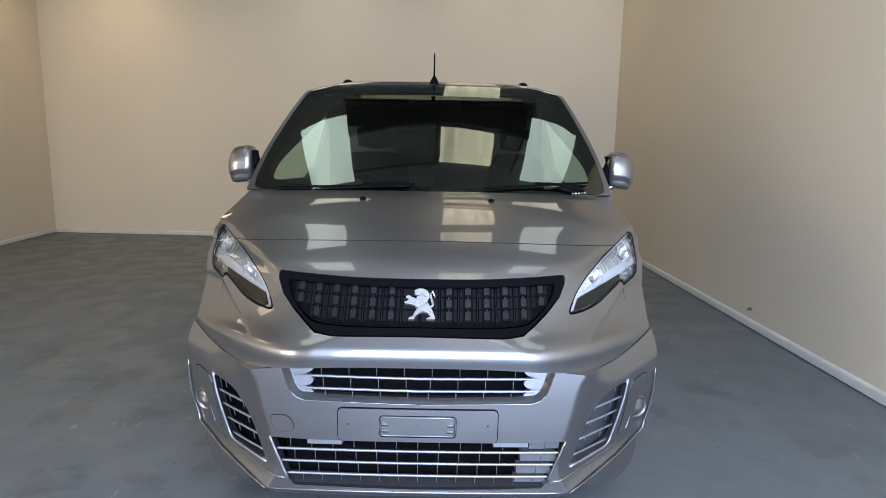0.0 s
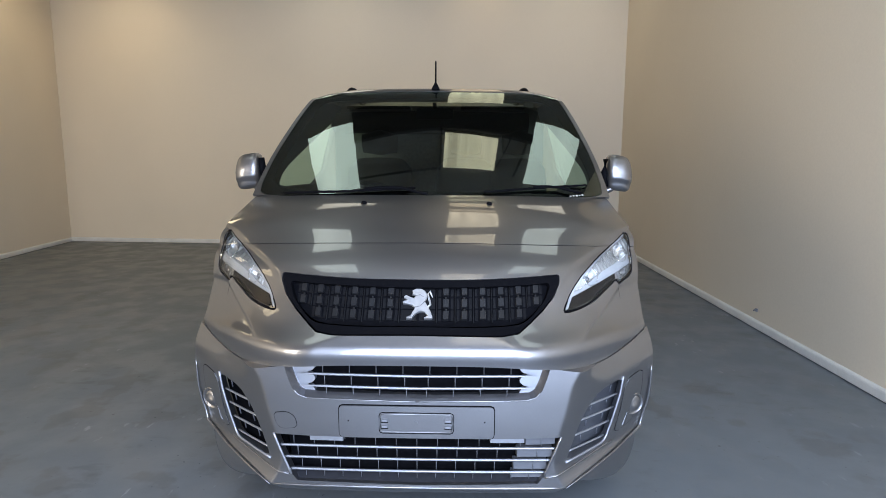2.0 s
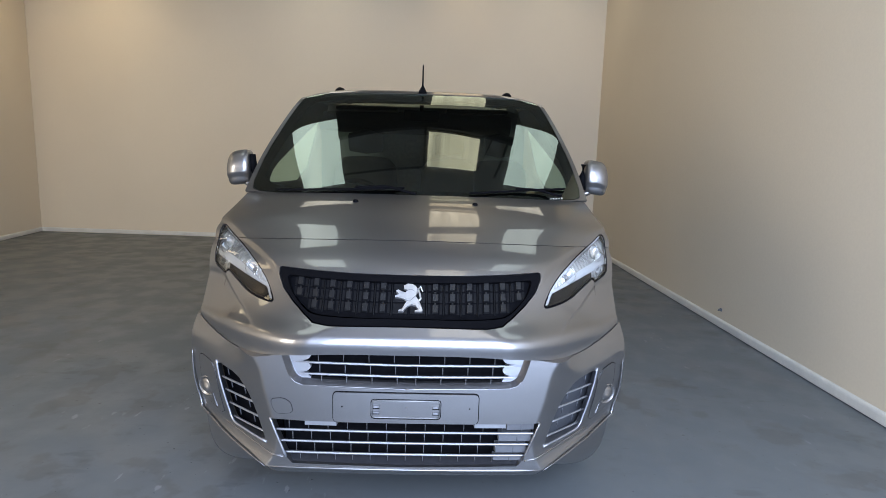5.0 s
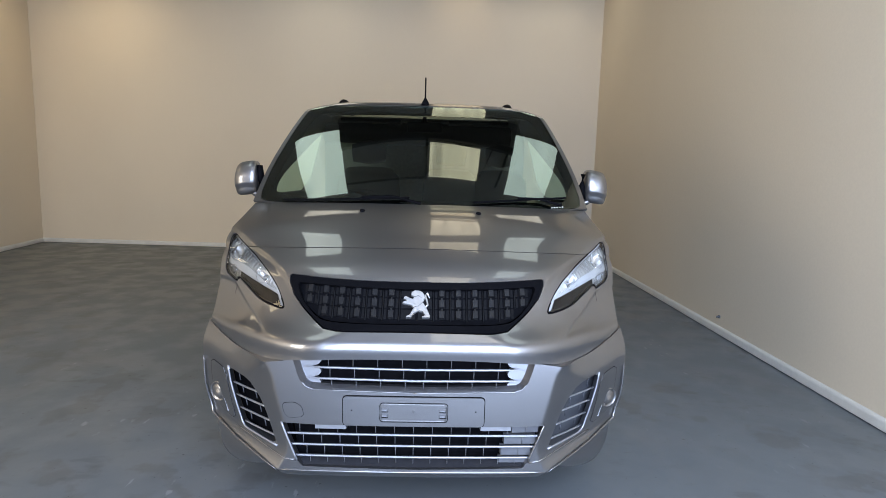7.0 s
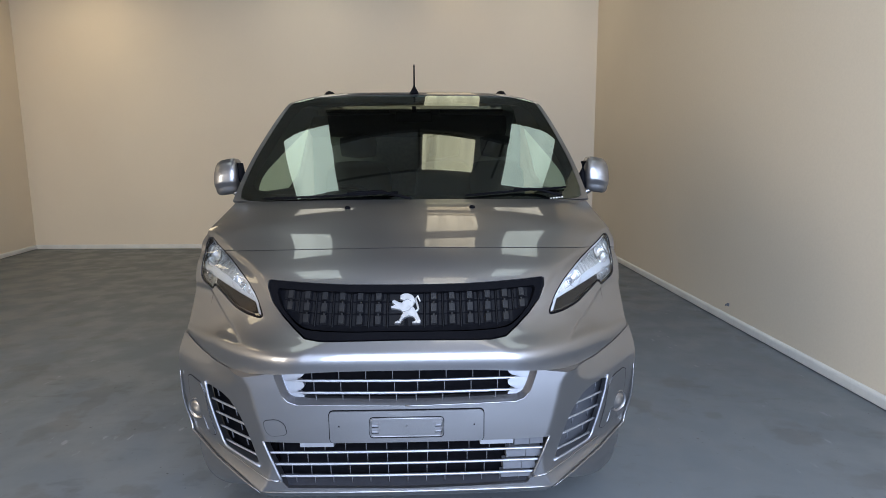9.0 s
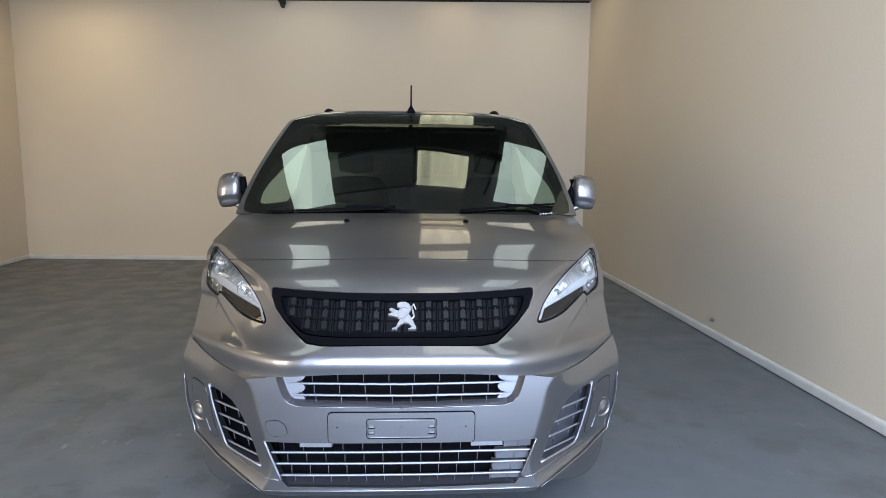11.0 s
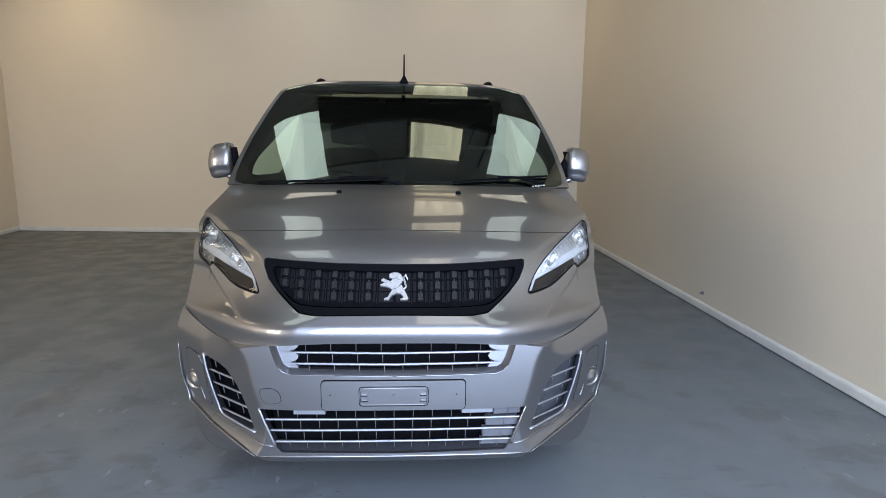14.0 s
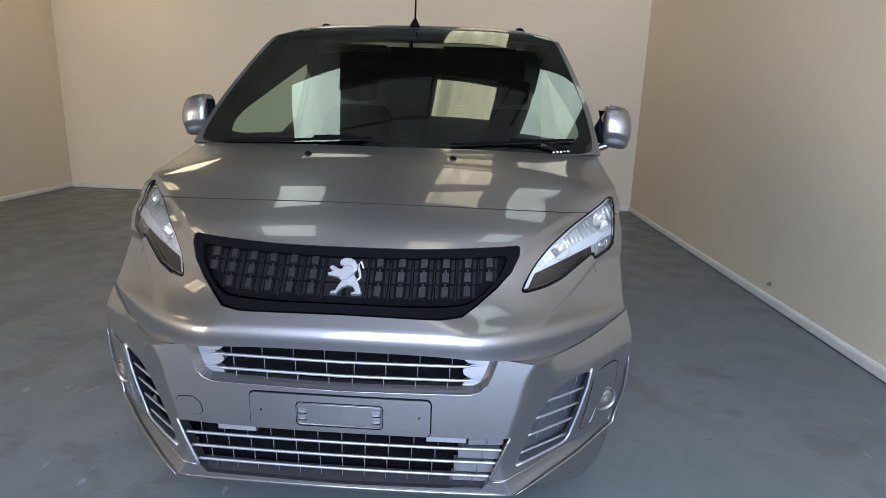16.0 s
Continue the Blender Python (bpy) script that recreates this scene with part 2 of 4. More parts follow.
#     z      y      w     sweep  p    rise   q    flat
nose_base = shell([
    (0.690, -0.130, 0.876, 0.382, 1.66, 0.018, 6.0, 0.40),
    (0.742, -0.130, 0.877, 0.385, 1.66, 0.018, 6.0, 0.40),
    (0.784, -0.1345, 0.878, 0.388, 1.67, 0.022, 5.0, 0.39),
    (0.798, -0.129, 0.878, 0.388, 1.68, 0.026, 4.6, 0.38),
    (0.812, -0.118, 0.878, 0.388, 1.72, 0.028, 4.2, 0.35),
    (0.838, -0.095, 0.879, 0.388, 1.86, 0.030, 3.4, 0.24),
    (0.920, -0.026, 0.881, 0.382, 2.40, 0.030, 3.0, 0.03),
    (1.012, 0.046, 0.882, 0.342, 2.55, 0.012, 2.5, 0),
    (1.112, 0.200, 0.884, 0.246, 2.2, -0.040, 2.5, 0),
    (1.193, 0.400, 0.892, 0.110, 2.2, -0.065, 2.5, 0),
    (1.235, 0.540, 0.889, 0.130, 2.2, -0.056, 2.5, 0),
    (1.268, 0.690, 0.885, 0.205, 2.2, -0.022, 2.5, 0)])
def ease(t):
    return 1 / (1 + np.exp(-4 * np.clip(t, -8, 8)))


def NOSE(u, v):
    """Nose and bonnet, with the folds beside the snout and along the bonnet's flanks."""
    p = nose_base(u, v)
    x, y, z = np.abs(p[..., 0]), p[..., 1], p[..., 2]
    back = 0.020 * ease((x - 0.575 - 1.45 * (z - 0.80) + 2.0 * (z - 0.87)**2) / 0.013) * ease((0.955 - z) / 0.03) * ease((z - 0.812) / 0.018)
    fold = 0.012 * ease((x - 0.57 - 0.85 * (y - 0.17)) / 0.009) * ease((y - 0.10) / 0.06)
    return np.stack([p[..., 0], y + back, z - fold], -1)


NOSE.knots = nose_base.knots
bumper_base = shell([
    (0.283, -0.086, 0.890, 0.300, 1.10, 0.078, 0.92, 0.580),
    (0.330, -0.088, 0.896, 0.312, 1.08, 0.058, 1.1, 0.545),
    (0.470, -0.095, 0.916, 0.312, 1.10, 0.025, 1.8, 0.530),
    (0.600, -0.098, 0.914, 0.300, 1.12, 0.020, 2.5, 0.565),
    (0.690, -0.098, 0.904, 0.290, 1.14, 0.020, 3.0, 0.600),
    (0.742, -0.097, 0.894, 0.300, 1.18, 0.018, 5.0, 0.635),
    (0.780, -0.097, 0.884, 0.310, 1.22, 0.018, 6.0, 0.635)], 0.035)


def seam(a):
    """Height of the joint between bumper and nose at a distance from the centre line."""
    return 0.729 + 0.012 * np.exp(-(a / 0.40)**4) - 0.018 * np.exp(-((a - 0.58) / 0.13)**2) + 0.036 * np.maximum(0, (a - 0.68) / 0.18)**1.6


_grid = np.linspace(0, 1, 601)


def depth_at(s, x, z):
    """The y of a body surface at places of the front view."""
    out = []
    for xx, zz in zip(x, z):
        w = s(np.ones(601), _grid)[:, 0]
        q = s(np.clip(xx / w, -1, 1), _grid)
        k = int(np.argmin(np.abs(q[:, 2] - zz) + 3 * np.abs(q[:, 0] - xx)))
        out.append(q[k, 1])
    return np.array(out)


_a = np.linspace(0, 0.87, 40)
_step = np.maximum(depth_at(NOSE, _a, seam(_a)) - depth_at(bumper_base, _a, seam(_a)) - 0.006, 0.004)


def BUMPER(u, v):
    """The bumper, with a ledge that meets the nose along the seam."""
    p = bumper_base(u, v)
    a = np.abs(p[..., 0])
    tall = 0.022 + 0.085 * ease((a - 0.62) / 0.10)
    ledge = np.clip(1 - (seam(a) - p[..., 2]) / tall, 0, 1)
    ledge = ledge * ledge * (1.6 - 0.6 * ledge) * ease((a - 0.60) / 0.05)
    return np.stack([p[..., 0], p[..., 1] + ledge * np.interp(a, _a, _step), p[..., 2]], -1)


BUMPER.knots = bumper_base.knots
CHIN = shell([
    (0.205, 0.018, 0.800, 0.300, 1.30, 0.050, 0.92, 0.58),
    (0.240, -0.043, 0.858, 0.298, 1.18, 0.068, 0.92, 0.58),
    (0.270, -0.072, 0.886, 0.298, 1.12, 0.076, 0.92, 0.58),
    (0.283, -0.084, 0.888, 0.300, 1.10, 0.078, 0.92, 0.58)], 0.035)
SCREEN = shell([
    (1.250, 0.660, 0.902, 0.245, 1.75, 0.006, 2.0, 0),
    (1.400, 0.892, 0.890, 0.198, 1.75, 0.003, 2.0, 0),
    (1.600, 1.200, 0.855, 0.154, 1.75, -0.002, 2.0, 0),
    (1.770, 1.460, 0.808, 0.119, 1.75, -0.006, 2.2, 0),
    (1.826, 1.550, 0.793, 0.106, 1.75, -0.014, 3.6, 0),
    (1.890, 1.690, 0.789, 0.074, 1.75, -0.046, 4.6, 0),
    (1.921, 1.900, 0.792, 0.020, 1.75, -0.056, 4.8, 0),
    (1.940, 2.600, 0.796, 0.000, 1.75, -0.062, 4.8, 0),
    (1.936, 4.850, 0.796, 0.000, 1.75, -0.062, 4.8, 0)])


def sides(poly, x, z):
    """Signed distance to a closed outline in the front view: positive inside."""
    p = np.array(poly, float)
    q = np.roll(p, -1, 0)
    x, z = x[..., None], z[..., None]
    e, w = q - p, np.stack([x - p[:, 0], z - p[:, 1]], -1)
    t = np.clip((w * e).sum(-1) / (e * e).sum(-1), 0, 1)
    d = np.hypot(w[..., 0] - t * e[:, 0], w[..., 1] - t * e[:, 1]).min(-1)
    up = (p[:, 1] <= z) & (q[:, 1] > z)
    dn = (p[:, 1] > z) & (q[:, 1] <= z)
    cr = e[:, 0] * (z - p[:, 1]) - (x - p[:, 0]) * e[:, 1]
    wind = (up & (cr > 0)).sum(-1) - (dn & (cr < 0)).sum(-1)
    return np.where(wind != 0, d, -d)


def rounded(poly, n=2):
    """Corner cutting: a softer outline."""
    for _ in range(n):
        out = []
        for a, b in zip(poly, poly[1:] + poly[:1]):
            out += [(0.8 * a[0] + 0.2 * b[0], 0.8 * a[1] + 0.2 * b[1]), (0.2 * a[0] + 0.8 * b[0], 0.2 * a[1] + 0.8 * b[1])]
        poly = out
    return poly


def both(half):
    """A closed outline from its right half, which starts and ends on the centre line."""
    return half + [(-x, z) for x, z in reversed(half) if x > 1e-6]


def normals(s, u, v, e=2e-3):
    a = s(np.clip(u + e, -1, 1), v) - s(np.clip(u - e, -1, 1), v)
    b = s(u, np.clip(v + e, 0, 1)) - s(u, np.clip(v - e, 0, 1))
    n = np.cross(a, b)
    return n / np.maximum(np.linalg.norm(n, axis=-1, keepdims=True), 1e-9)


def lifted(s, d):
    """The surface d metres outside s."""
    def t(u, v):
        return s(u, v) + d * normals(s, u, v)
    t.knots = s.knots
    return t


def panel(name, s, keep, mat, parent, label="", nu=160, nv=120, u=(-1, 1), v=(0, 1), edge=0.012, depth=None):
    """The piece of s where keep(x, y, z) is positive, with its rim turned inwards."""
    uu, vv = np.meshgrid(np.linspace(*u, nu + 1), np.linspace(*v, nv + 1), indexing="ij")
    pts = s(uu, vv)
    f = keep(pts[..., 0], pts[..., 1], pts[..., 2]) if keep else np.ones(uu.shape)
    f = np.where(np.abs(f) < 1e-7, 1e-7, f)
    flat, fu, fv, ff = pts.reshape(-1, 3), uu.ravel(), vv.ravel(), f.ravel()
    index, us, vs, faces = {}, [], [], []

    def vert(a, b=None):
        key = a if b is None else (min(a, b), max(a, b))
        if key not in index:
            index[key] = len(us)
            if b is None:
                us.append(fu[a]), vs.append(fv[a])
            else:
                t = ff[a] / (ff[a] - ff[b])
                us.append(fu[a] + t * (fu[b] - fu[a])), vs.append(fv[a] + t * (fv[b] - fv[a]))
        return index[key]

    m = nv + 1
    for i in range(nu):
        for j in range(nv):
            c = (i * m + j, (i + 1) * m + j, (i + 1) * m + j + 1, i * m + j + 1)
            ins = [ff[k] > 0 for k in c]
            if all(ins):
                faces.append([vert(k) for k in c])
            elif any(ins):
                ring = []
                for k in range(4):
                    a, b = c[k], c[(k + 1) % 4]
                    if ff[a] > 0:
                        ring.append(vert(a))
                    if (ff[a] > 0) != (ff[b] > 0):
                        ring.append(vert(a, b))
                if len(ring) > 2:
                    faces.append(ring)
    us, vs = np.array(us), np.array(vs)
    p, n = s(us, vs), normals(s, us, vs)
    verts = list(p)
    if edge:
        count = {}
        for face in faces:
            for a, b in zip(face, face[1:] + face[:1]):
                count[(min(a, b), max(a, b))] = None if (min(a, b), max(a, b)) in count else (a, b)
        rim, twin = [e for e in count.values() if e], {}
        for a, b in rim:
            for k in (a, b):
                if k not in twin:
                    twin[k] = len(verts)
                    q = p[k] + np.array(depth) if depth else p[k] - edge * n[k]
                    verts += [p[k], q]
            faces.append([twin[b], twin[a], twin[a] + 1, twin[b] + 1])
    return link_mesh(name, verts, faces, mat, parent, label)


def at_front(s, x, z):
    """The u, v of s at a place of the front view."""
    v = np.linspace(0, 1, 801)
    w = s(np.ones(801), v)[:, 0]
    pts = s(np.clip(x / w, -1, 1), v)
    k = int(np.argmin(np.abs(pts[:, 2] - z) + np.abs(pts[:, 0] - x)))
    return float(np.clip(x / w[k], -1, 1)), float(v[k])


def on(s, x, z, out=0.0):
    """The place of s at x, z of the front view, out metres off the surface."""
    u, v = at_front(s, x, z)
    u, v = np.array(u), np.array(v)
    return Vector(s(u, v) + out * normals(s, u, v))

# ---- the workshop ----
HIGH = 4.705
CORNERS = {"front_right": (2.521, -3.6), "back_right": (3.08, 8.01), "back_left": (-7.29, 8.45),
           "end_left": (-6.46, 4.3), "front_left": (-6.60, -3.6)}


def wall(name, a, b, label, opening=None, thick=0.2, mat=None):
    """A wall from a to b, seen from its left-hand side; opening: rows of start, end along it and height."""
    a, b = Vector((*a, 0)), Vector((*b, 0))
    d = (b - a).normalized()
    out = Vector((d.y, -d.x, 0)) * thick
    spans = [(0, (b - a).length, 0, HIGH)]
    if opening:
        spans, at = [], 0
        for s, e, h in opening:
            spans += [(at, s, 0, HIGH), (s, e, h, HIGH)]
            at = e
        spans.append((at, (b - a).length, 0, HIGH))
    bm = bmesh.new()
    for s, e, z0, z1 in spans:
        vs = [bm.verts.new(a + d * t + o + Vector((0, 0, z))) for z in (z0, z1) for t, o in ((s, Vector()), (e, Vector()), (e, out), (s, out))]
        for f in ((0, 1, 2, 3), (4, 5, 6, 7), (0, 1, 5, 4), (1, 2, 6, 5), (2, 3, 7, 6), (3, 0, 4, 7)):
            bm.faces.new([vs[i] for i in f])
    return tagged(part(name, bm, mat or WALL), label, "wall", kind="structure")


def skirting(a, b):
    """A skirting board with a rounded top along the foot of a wall."""
    a, b = Vector((*a, 0)), Vector((*b, 0))
    d = (b - a).normalized()
    into = Vector((-d.y, d.x, 0))
    prof = [(0.0, 0.007), (0.019, 0.007), (0.021, 0.012), (0.020, 0.056), (0.017, 0.067), (0.011, 0.075), (0.004, 0.079), (0.0, 0.080)]
    bm = bmesh.new()
    ends = [[bm.verts.new(p + into * (0.001 + o) + Vector((0, 0, z + 0.001))) for o, z in prof] for p in (a, b)]
    n = len(prof)
    for i in range(n):
        bm.faces.new((ends[0][i], ends[0][(i + 1) % n], ends[1][(i + 1) % n], ends[1][i]))
    bm.faces.new(ends[0]), bm.faces.new(ends[1])
    return tagged(part("baseboard", bm, WHITE), "white painted skirting board along the wall", "baseboard", kind="structure")


c = CORNERS
wall("wall_east", c["front_right"], c["back_right"], "cream painted smooth wall")
wall("wall_north", c["back_right"], c["back_left"], "cream painted smooth wall")
wall("wall_west", c["back_left"], c["end_left"], "cream painted smooth wall")
# the first, smaller opening is added for the left fill lamp
wall("wall_south", c["front_left"], c["front_right"], "cream painted wall with an open doorway and an added opening", ((0.70, 3.10, 3.0), (5.62, 9.06, 4.3)))
wall("wall_south_west", c["end_left"], c["front_left"], "cream painted wall")
for a, b in (("front_right", "back_right"), ("back_right", "back_left"), ("back_left", "end_left"), ("end_left", "front_left")):
    skirting(c[a], c[b])

bm = bmesh.new()
bmesh.ops.create_grid(bm, x_segments=2, y_segments=2, size=1, matrix=Matrix.LocRotScale((-2, 0, 0), None, (300, 300, 1)))
tagged(part("floor", bm, FLOOR), "worn grey-blue painted concrete floor with scuffs", "floor", kind="structure")
tagged(part("ceiling", box_bm(-7.8, 3.4, -3.9, 9.0, HIGH, HIGH + 0.12), SHEET), "grey sheeted workshop roof", "ceiling", kind="structure")


def rooflight(x0, x1, y0, y1, mat, label):
    tagged(part("rooflight", box_bm(x0, x1, y0, y1, HIGH - 0.03, HIGH - 0.004), mat), label, "rooflight", kind="structure")


for y0, y1, wide in ((-0.40, 0.65, 0), (6.0, 7.7, 0.16)):
    for x0, x1 in ((-6.30, -5.15), (-2.42 - wide, -1.33), (1.50, 2.42 + wide)):
        rooflight(x0, x1, y0, y1, SKY_LEFT if x0 < -4 else SKY_WHITE if y0 < 4 else SKY_FAR, "added yellow rooflight sheet on the left, out of view" if x0 < -4 else "white translucent rooflight sheet")
rooflight(-2.28, -1.47, 2.24, 3.07, SKY_WHITE, "white translucent rooflight sheet")
rooflight(-6.20, -5.30, 2.24, 3.07, SKY_LEFT, "added yellow rooflight sheet on the left, out of view")
rooflight(1.52, 2.32, 2.27, 3.07, SKY_WHITE, "white translucent rooflight sheet")
for y0, y1 in ((-1.9, -0.5), (2.40, 2.80), (3.28, 4.74), (4.80, 7.95)):
    rooflight(0.10, 0.97, y0, y1, SKY_WARM if y0 < 4.5 else WARM_FAR, "yellowed corrugated rooflight sheet")
for y in (-2.2, 1.4, 5.3):
    tagged(part("roof_beam", box_bm(-4.9 - 0.2 * (y + 5.6), 2.4 + 0.05 * (y + 5.6), y - 0.05, y + 0.05, HIGH - 0.22, HIGH - 0.035), STEEL), "dark steel roof beam", "beam", "roof beams", "structure")

tagged(part("roof_gutter", box_bm(-1.47, 1.52, 2.835, 3.235, HIGH - 0.06, HIGH - 0.003), STEEL), "wide dark steel gutter under the roof", "gutter", kind="structure")
for way, r in (([(-1.45, 2.33, 4.64), (0.04, 2.36, 4.64)], 0.015), ([(0.045, 2.34, 4.64), (0.035, 2.83, 4.64)], 0.018), ([(1.17, 2.83, 4.63), (0.98, 2.38, 4.60)], 0.010), ([(1.42, 2.80, 4.62), (1.36, 2.55, 4.60), (1.30, 2.30, 4.60)], 0.022)):
    tagged(part("roof_cable", tube(way, r, 8), STEEL, smooth=True), "dark cable hung under the roof", "cable", "roof cables", "structure")


def wall_clip():
    """A grey pipe clip on a small plate low on the east wall."""
    ob = tagged(new("pipe_clip"), "small grey pipe clip fixed low on the wall", "clip")
    ob.location = (2.785, 2.87, 0.185)
    part("plate", box_bm(-0.002, 0.012, -0.014, 0.014, -0.014, 0.014), GREY, ob, bevel=0.004)
    part("stub", tube([(0, 0.0, 0.003), (-0.014, 0, 0.002), (-0.019, 0, -0.010)], 0.0065), GREY, ob, smooth=True)


wall_clip()


def roof_truss(y):
    """A light lattice truss under the roof."""
    ob = tagged(new("roof_truss"), "dark steel lattice truss under the roof", "truss", "roof trusses", "structure")
    x0, x1 = -4.75 - 0.2 * (y + 5.6), 2.35 + 0.05 * (y + 5.6)
    for z, r in ((4.36, 0.034), (4.62, 0.030)):
        part("chord", tube([(x0, y, z), (x1, y, z)], r, 6), STEEL, ob)
    n = 18
    for i in range(n):
        xa, xb = x0 + (x1 - x0) * i / n, x0 + (x1 - x0) * (i + 1) / n
        if xb < -1.2:
            a, b = (4.36, 4.62) if i % 2 else (4.62, 4.36)
            part("web", tube([(xa, y, a), (xb, y, b)], 0.022, 6), STEEL, ob)


roof_truss(4.77)
bm = box_bm(-2.43, -2.34, 7.95, 8.20, 4.60, 4.68)
box_bm(-2.41, -2.36, 8.05, 8.20, 4.54, 4.60, bm)
tagged(part("roof_bracket", bm, STEEL), "dark steel roof bracket on the wall", "bracket", kind="structure")

# thin dark bar stands for the shadow line where the roof meets the wall
tagged(part("roof_shadow_line", tube([(3.05, 7.99, HIGH - 0.014), (-7.25, 8.43, HIGH - 0.014)], 0.013, 6), STEEL), "dark line for shadow in the roof and wall joint", "trim", kind="structure")

# ---- the van ----
van = tagged(new("van"), "silver-grey metallic panel van with black grille on grey floor", "van")
HEADLIGHT = [(0.868, 1.134), (0.866, 1.067), (0.852, 1.028), (0.846, 0.973), (0.768, 0.940), (0.762, 0.964), (0.698, 0.930), (0.644, 0.900),
             (0.584, 0.887), (0.522, 0.880), (0.514, 0.891), (0.555, 0.950), (0.606, 1.000), (0.681, 1.045), (0.778, 1.083)]
GRILLE = both([(0, 1.000), (0.214, 1.0005), (0.418, 1.005), (0.503, 1.0075), (0.510, 1.002), (0.508, 0.978), (0.484, 0.935), (0.438, 0.894), (0.387, 0.861), (0.344, 0.838), (0.287, 0.833), (0, 0.835)])
UPPER = both([(0, 0.760), (0.452, 0.760), (0.450, 0.720), (0.430, 0.655), (0.412, 0.624), (0.380, 0.610), (0, 0.601)])
FOG = [(0.753, 0.630), (0.745, 0.570), (0.716, 0.455), (0.700, 0.400), (0.688, 0.385), (0.672, 0.381), (0.524, 0.368), (0.544, 0.430), (0.566, 0.500), (0.594, 0.557), (0.644, 0.611)]
LOWER = both([(0, 0.472), (0.362, 0.472), (0.497, 0.477), (0.441, 0.326), (0.42, 0.300), (0, 0.294)])


def shut(a):
    """Height of the joint at the bonnet's front edge."""
    return 1.109 - 0.030 * (a / 0.754)**2


hl = rounded(HEADLIGHT, 1)
part_gap = 0.0012
panel("front_panel", NOSE, lambda x, y, z: np.minimum.reduce([z - seam(abs(x)) - part_gap, shut(abs(x)) - z - part_gap, -sides(hl, abs(x), z) - part_gap, -sides(GRILLE, x, z)]) , PAINT, van, nu=240, nv=200, v=(0, 0.62))
panel("bonnet", NOSE, lambda x, y, z: np.minimum.reduce([z - shut(abs(x)) - part_gap, -sides(hl, abs(x), z) - part_gap]), PAINT, van, nu=200, nv=120, v=(0.45, 1))
fog = rounded(FOG, 1)
upper = rounded(UPPER, 1)
panel("front_bumper", BUMPER, lambda x, y, z: np.minimum.reduce([seam(abs(x)) - z - part_gap, -sides(upper, x, z), -sides(fog, abs(x), z), -sides(LOWER, x, z)]), PAINT, van, nu=260, nv=200, edge=0.02, depth=(0, 0.040, 0.004))
panel("chin", CHIN, None, PAINT, van, "painted valance under the bumper", nu=160, nv=16, edge=0.01)
vk = SCREEN.knots
WS = both([(0, 1.245), (0.810, 1.258), (0.872, 1.275), (0.858, 1.460), (0.819, 1.640), (0.783, 1.765), (0.762, 1.826), (0.715, 1.856), (0.5, 1.866), (0, 1.869)])
CLEAR = both([(0, 1.285), (0.700, 1.285), (0.775, 1.300), (0.822, 1.335), (0.795, 1.460), (0.748, 1.640), (0.712, 1.757), (0.670, 1.796), (0.600, 1.806), (0.5, 1.812), (0, 1.815)])
ws, clear = rounded(WS, 1), rounded(CLEAR, 2)
panel("windscreen", SCREEN, lambda x, y, z: sides(ws, x, z), GLASS, van, "raked windscreen reflecting rooflights", nu=120, nv=160, v=(0, vk[6]), edge=0.005)
# its top also covers the roof lip: that dark reflection is put into colour
panel("black_band", lifted(SCREEN, -0.006), lambda x, y, z: np.minimum(sides(ws, x, z), -sides(clear, x, z)), GLOSS_BLACK, van, nu=120, nv=160, v=(0, vk[6]), edge=0)
for k in (-1, 1):
    panel("screen_pillar", SCREEN, (lambda kk: lambda x, y, z: np.minimum.reduce([-sides(ws, x, z) - 0.003, 1.866 - z, z - 1.24, kk * x - 0.1]))(k), PAINT, van, nu=160, nv=160, v=(0, vk[6]))
panel("roof", SCREEN, lambda x, y, z: np.minimum(z - 1.871 + 0.02 * np.maximum(abs(x) - 0.60, 0), 0.80 - abs(x)), PAINT, van, nu=80, nv=160, v=(vk[3], 1), u=(-0.995, 0.995))

# side panels
edge_z, edge_y, edge_x = [], [], []
for s, v0, v1 in ((CHIN, 0.0, 0.95), (BUMPER, 0.0, 0.97), (NOSE, 0.11, 1.0), (SCREEN, 0.03, vk[6])):
    v = np.linspace(v0, v1, 60)
    q = s(np.ones(60), v)
    q = q[q[:, 2] < 0.730] if s is BUMPER else q[q[:, 2] > 0.820] if s is NOSE else q
    edge_x += list(q[:, 0]); edge_y += list(q[:, 1]); edge_z += list(q[:, 2])
order = np.argsort(edge_z)
edge_x, edge_y, edge_z = np.array(edge_x)[order] - 0.007, np.array(edge_y)[order] + 0.010, np.array(edge_z)[order]


def flank(sign):
    def s(u, v):
        z = 0.30 + (edge_z[-1] - 0.30) * v
        ye, xe = np.interp(z, edge_z, edge_y), np.interp(z, edge_z, edge_x)
        t = (sign * u + 1) / 2
        y = ye + (4.85 - ye) * t**1.6
        w = 0.958 - 0.03 * np.clip((0.5 - z) / 0.2, 0, 1) - 0.27 * np.maximum(0, z - 1.18)**1.05
        x = w - (w - xe) * np.exp(-((y - ye) / 0.62)**1.3)
        return np.stack([sign * x, y, z], -1)
    s.knots = [0, 1]
    return s


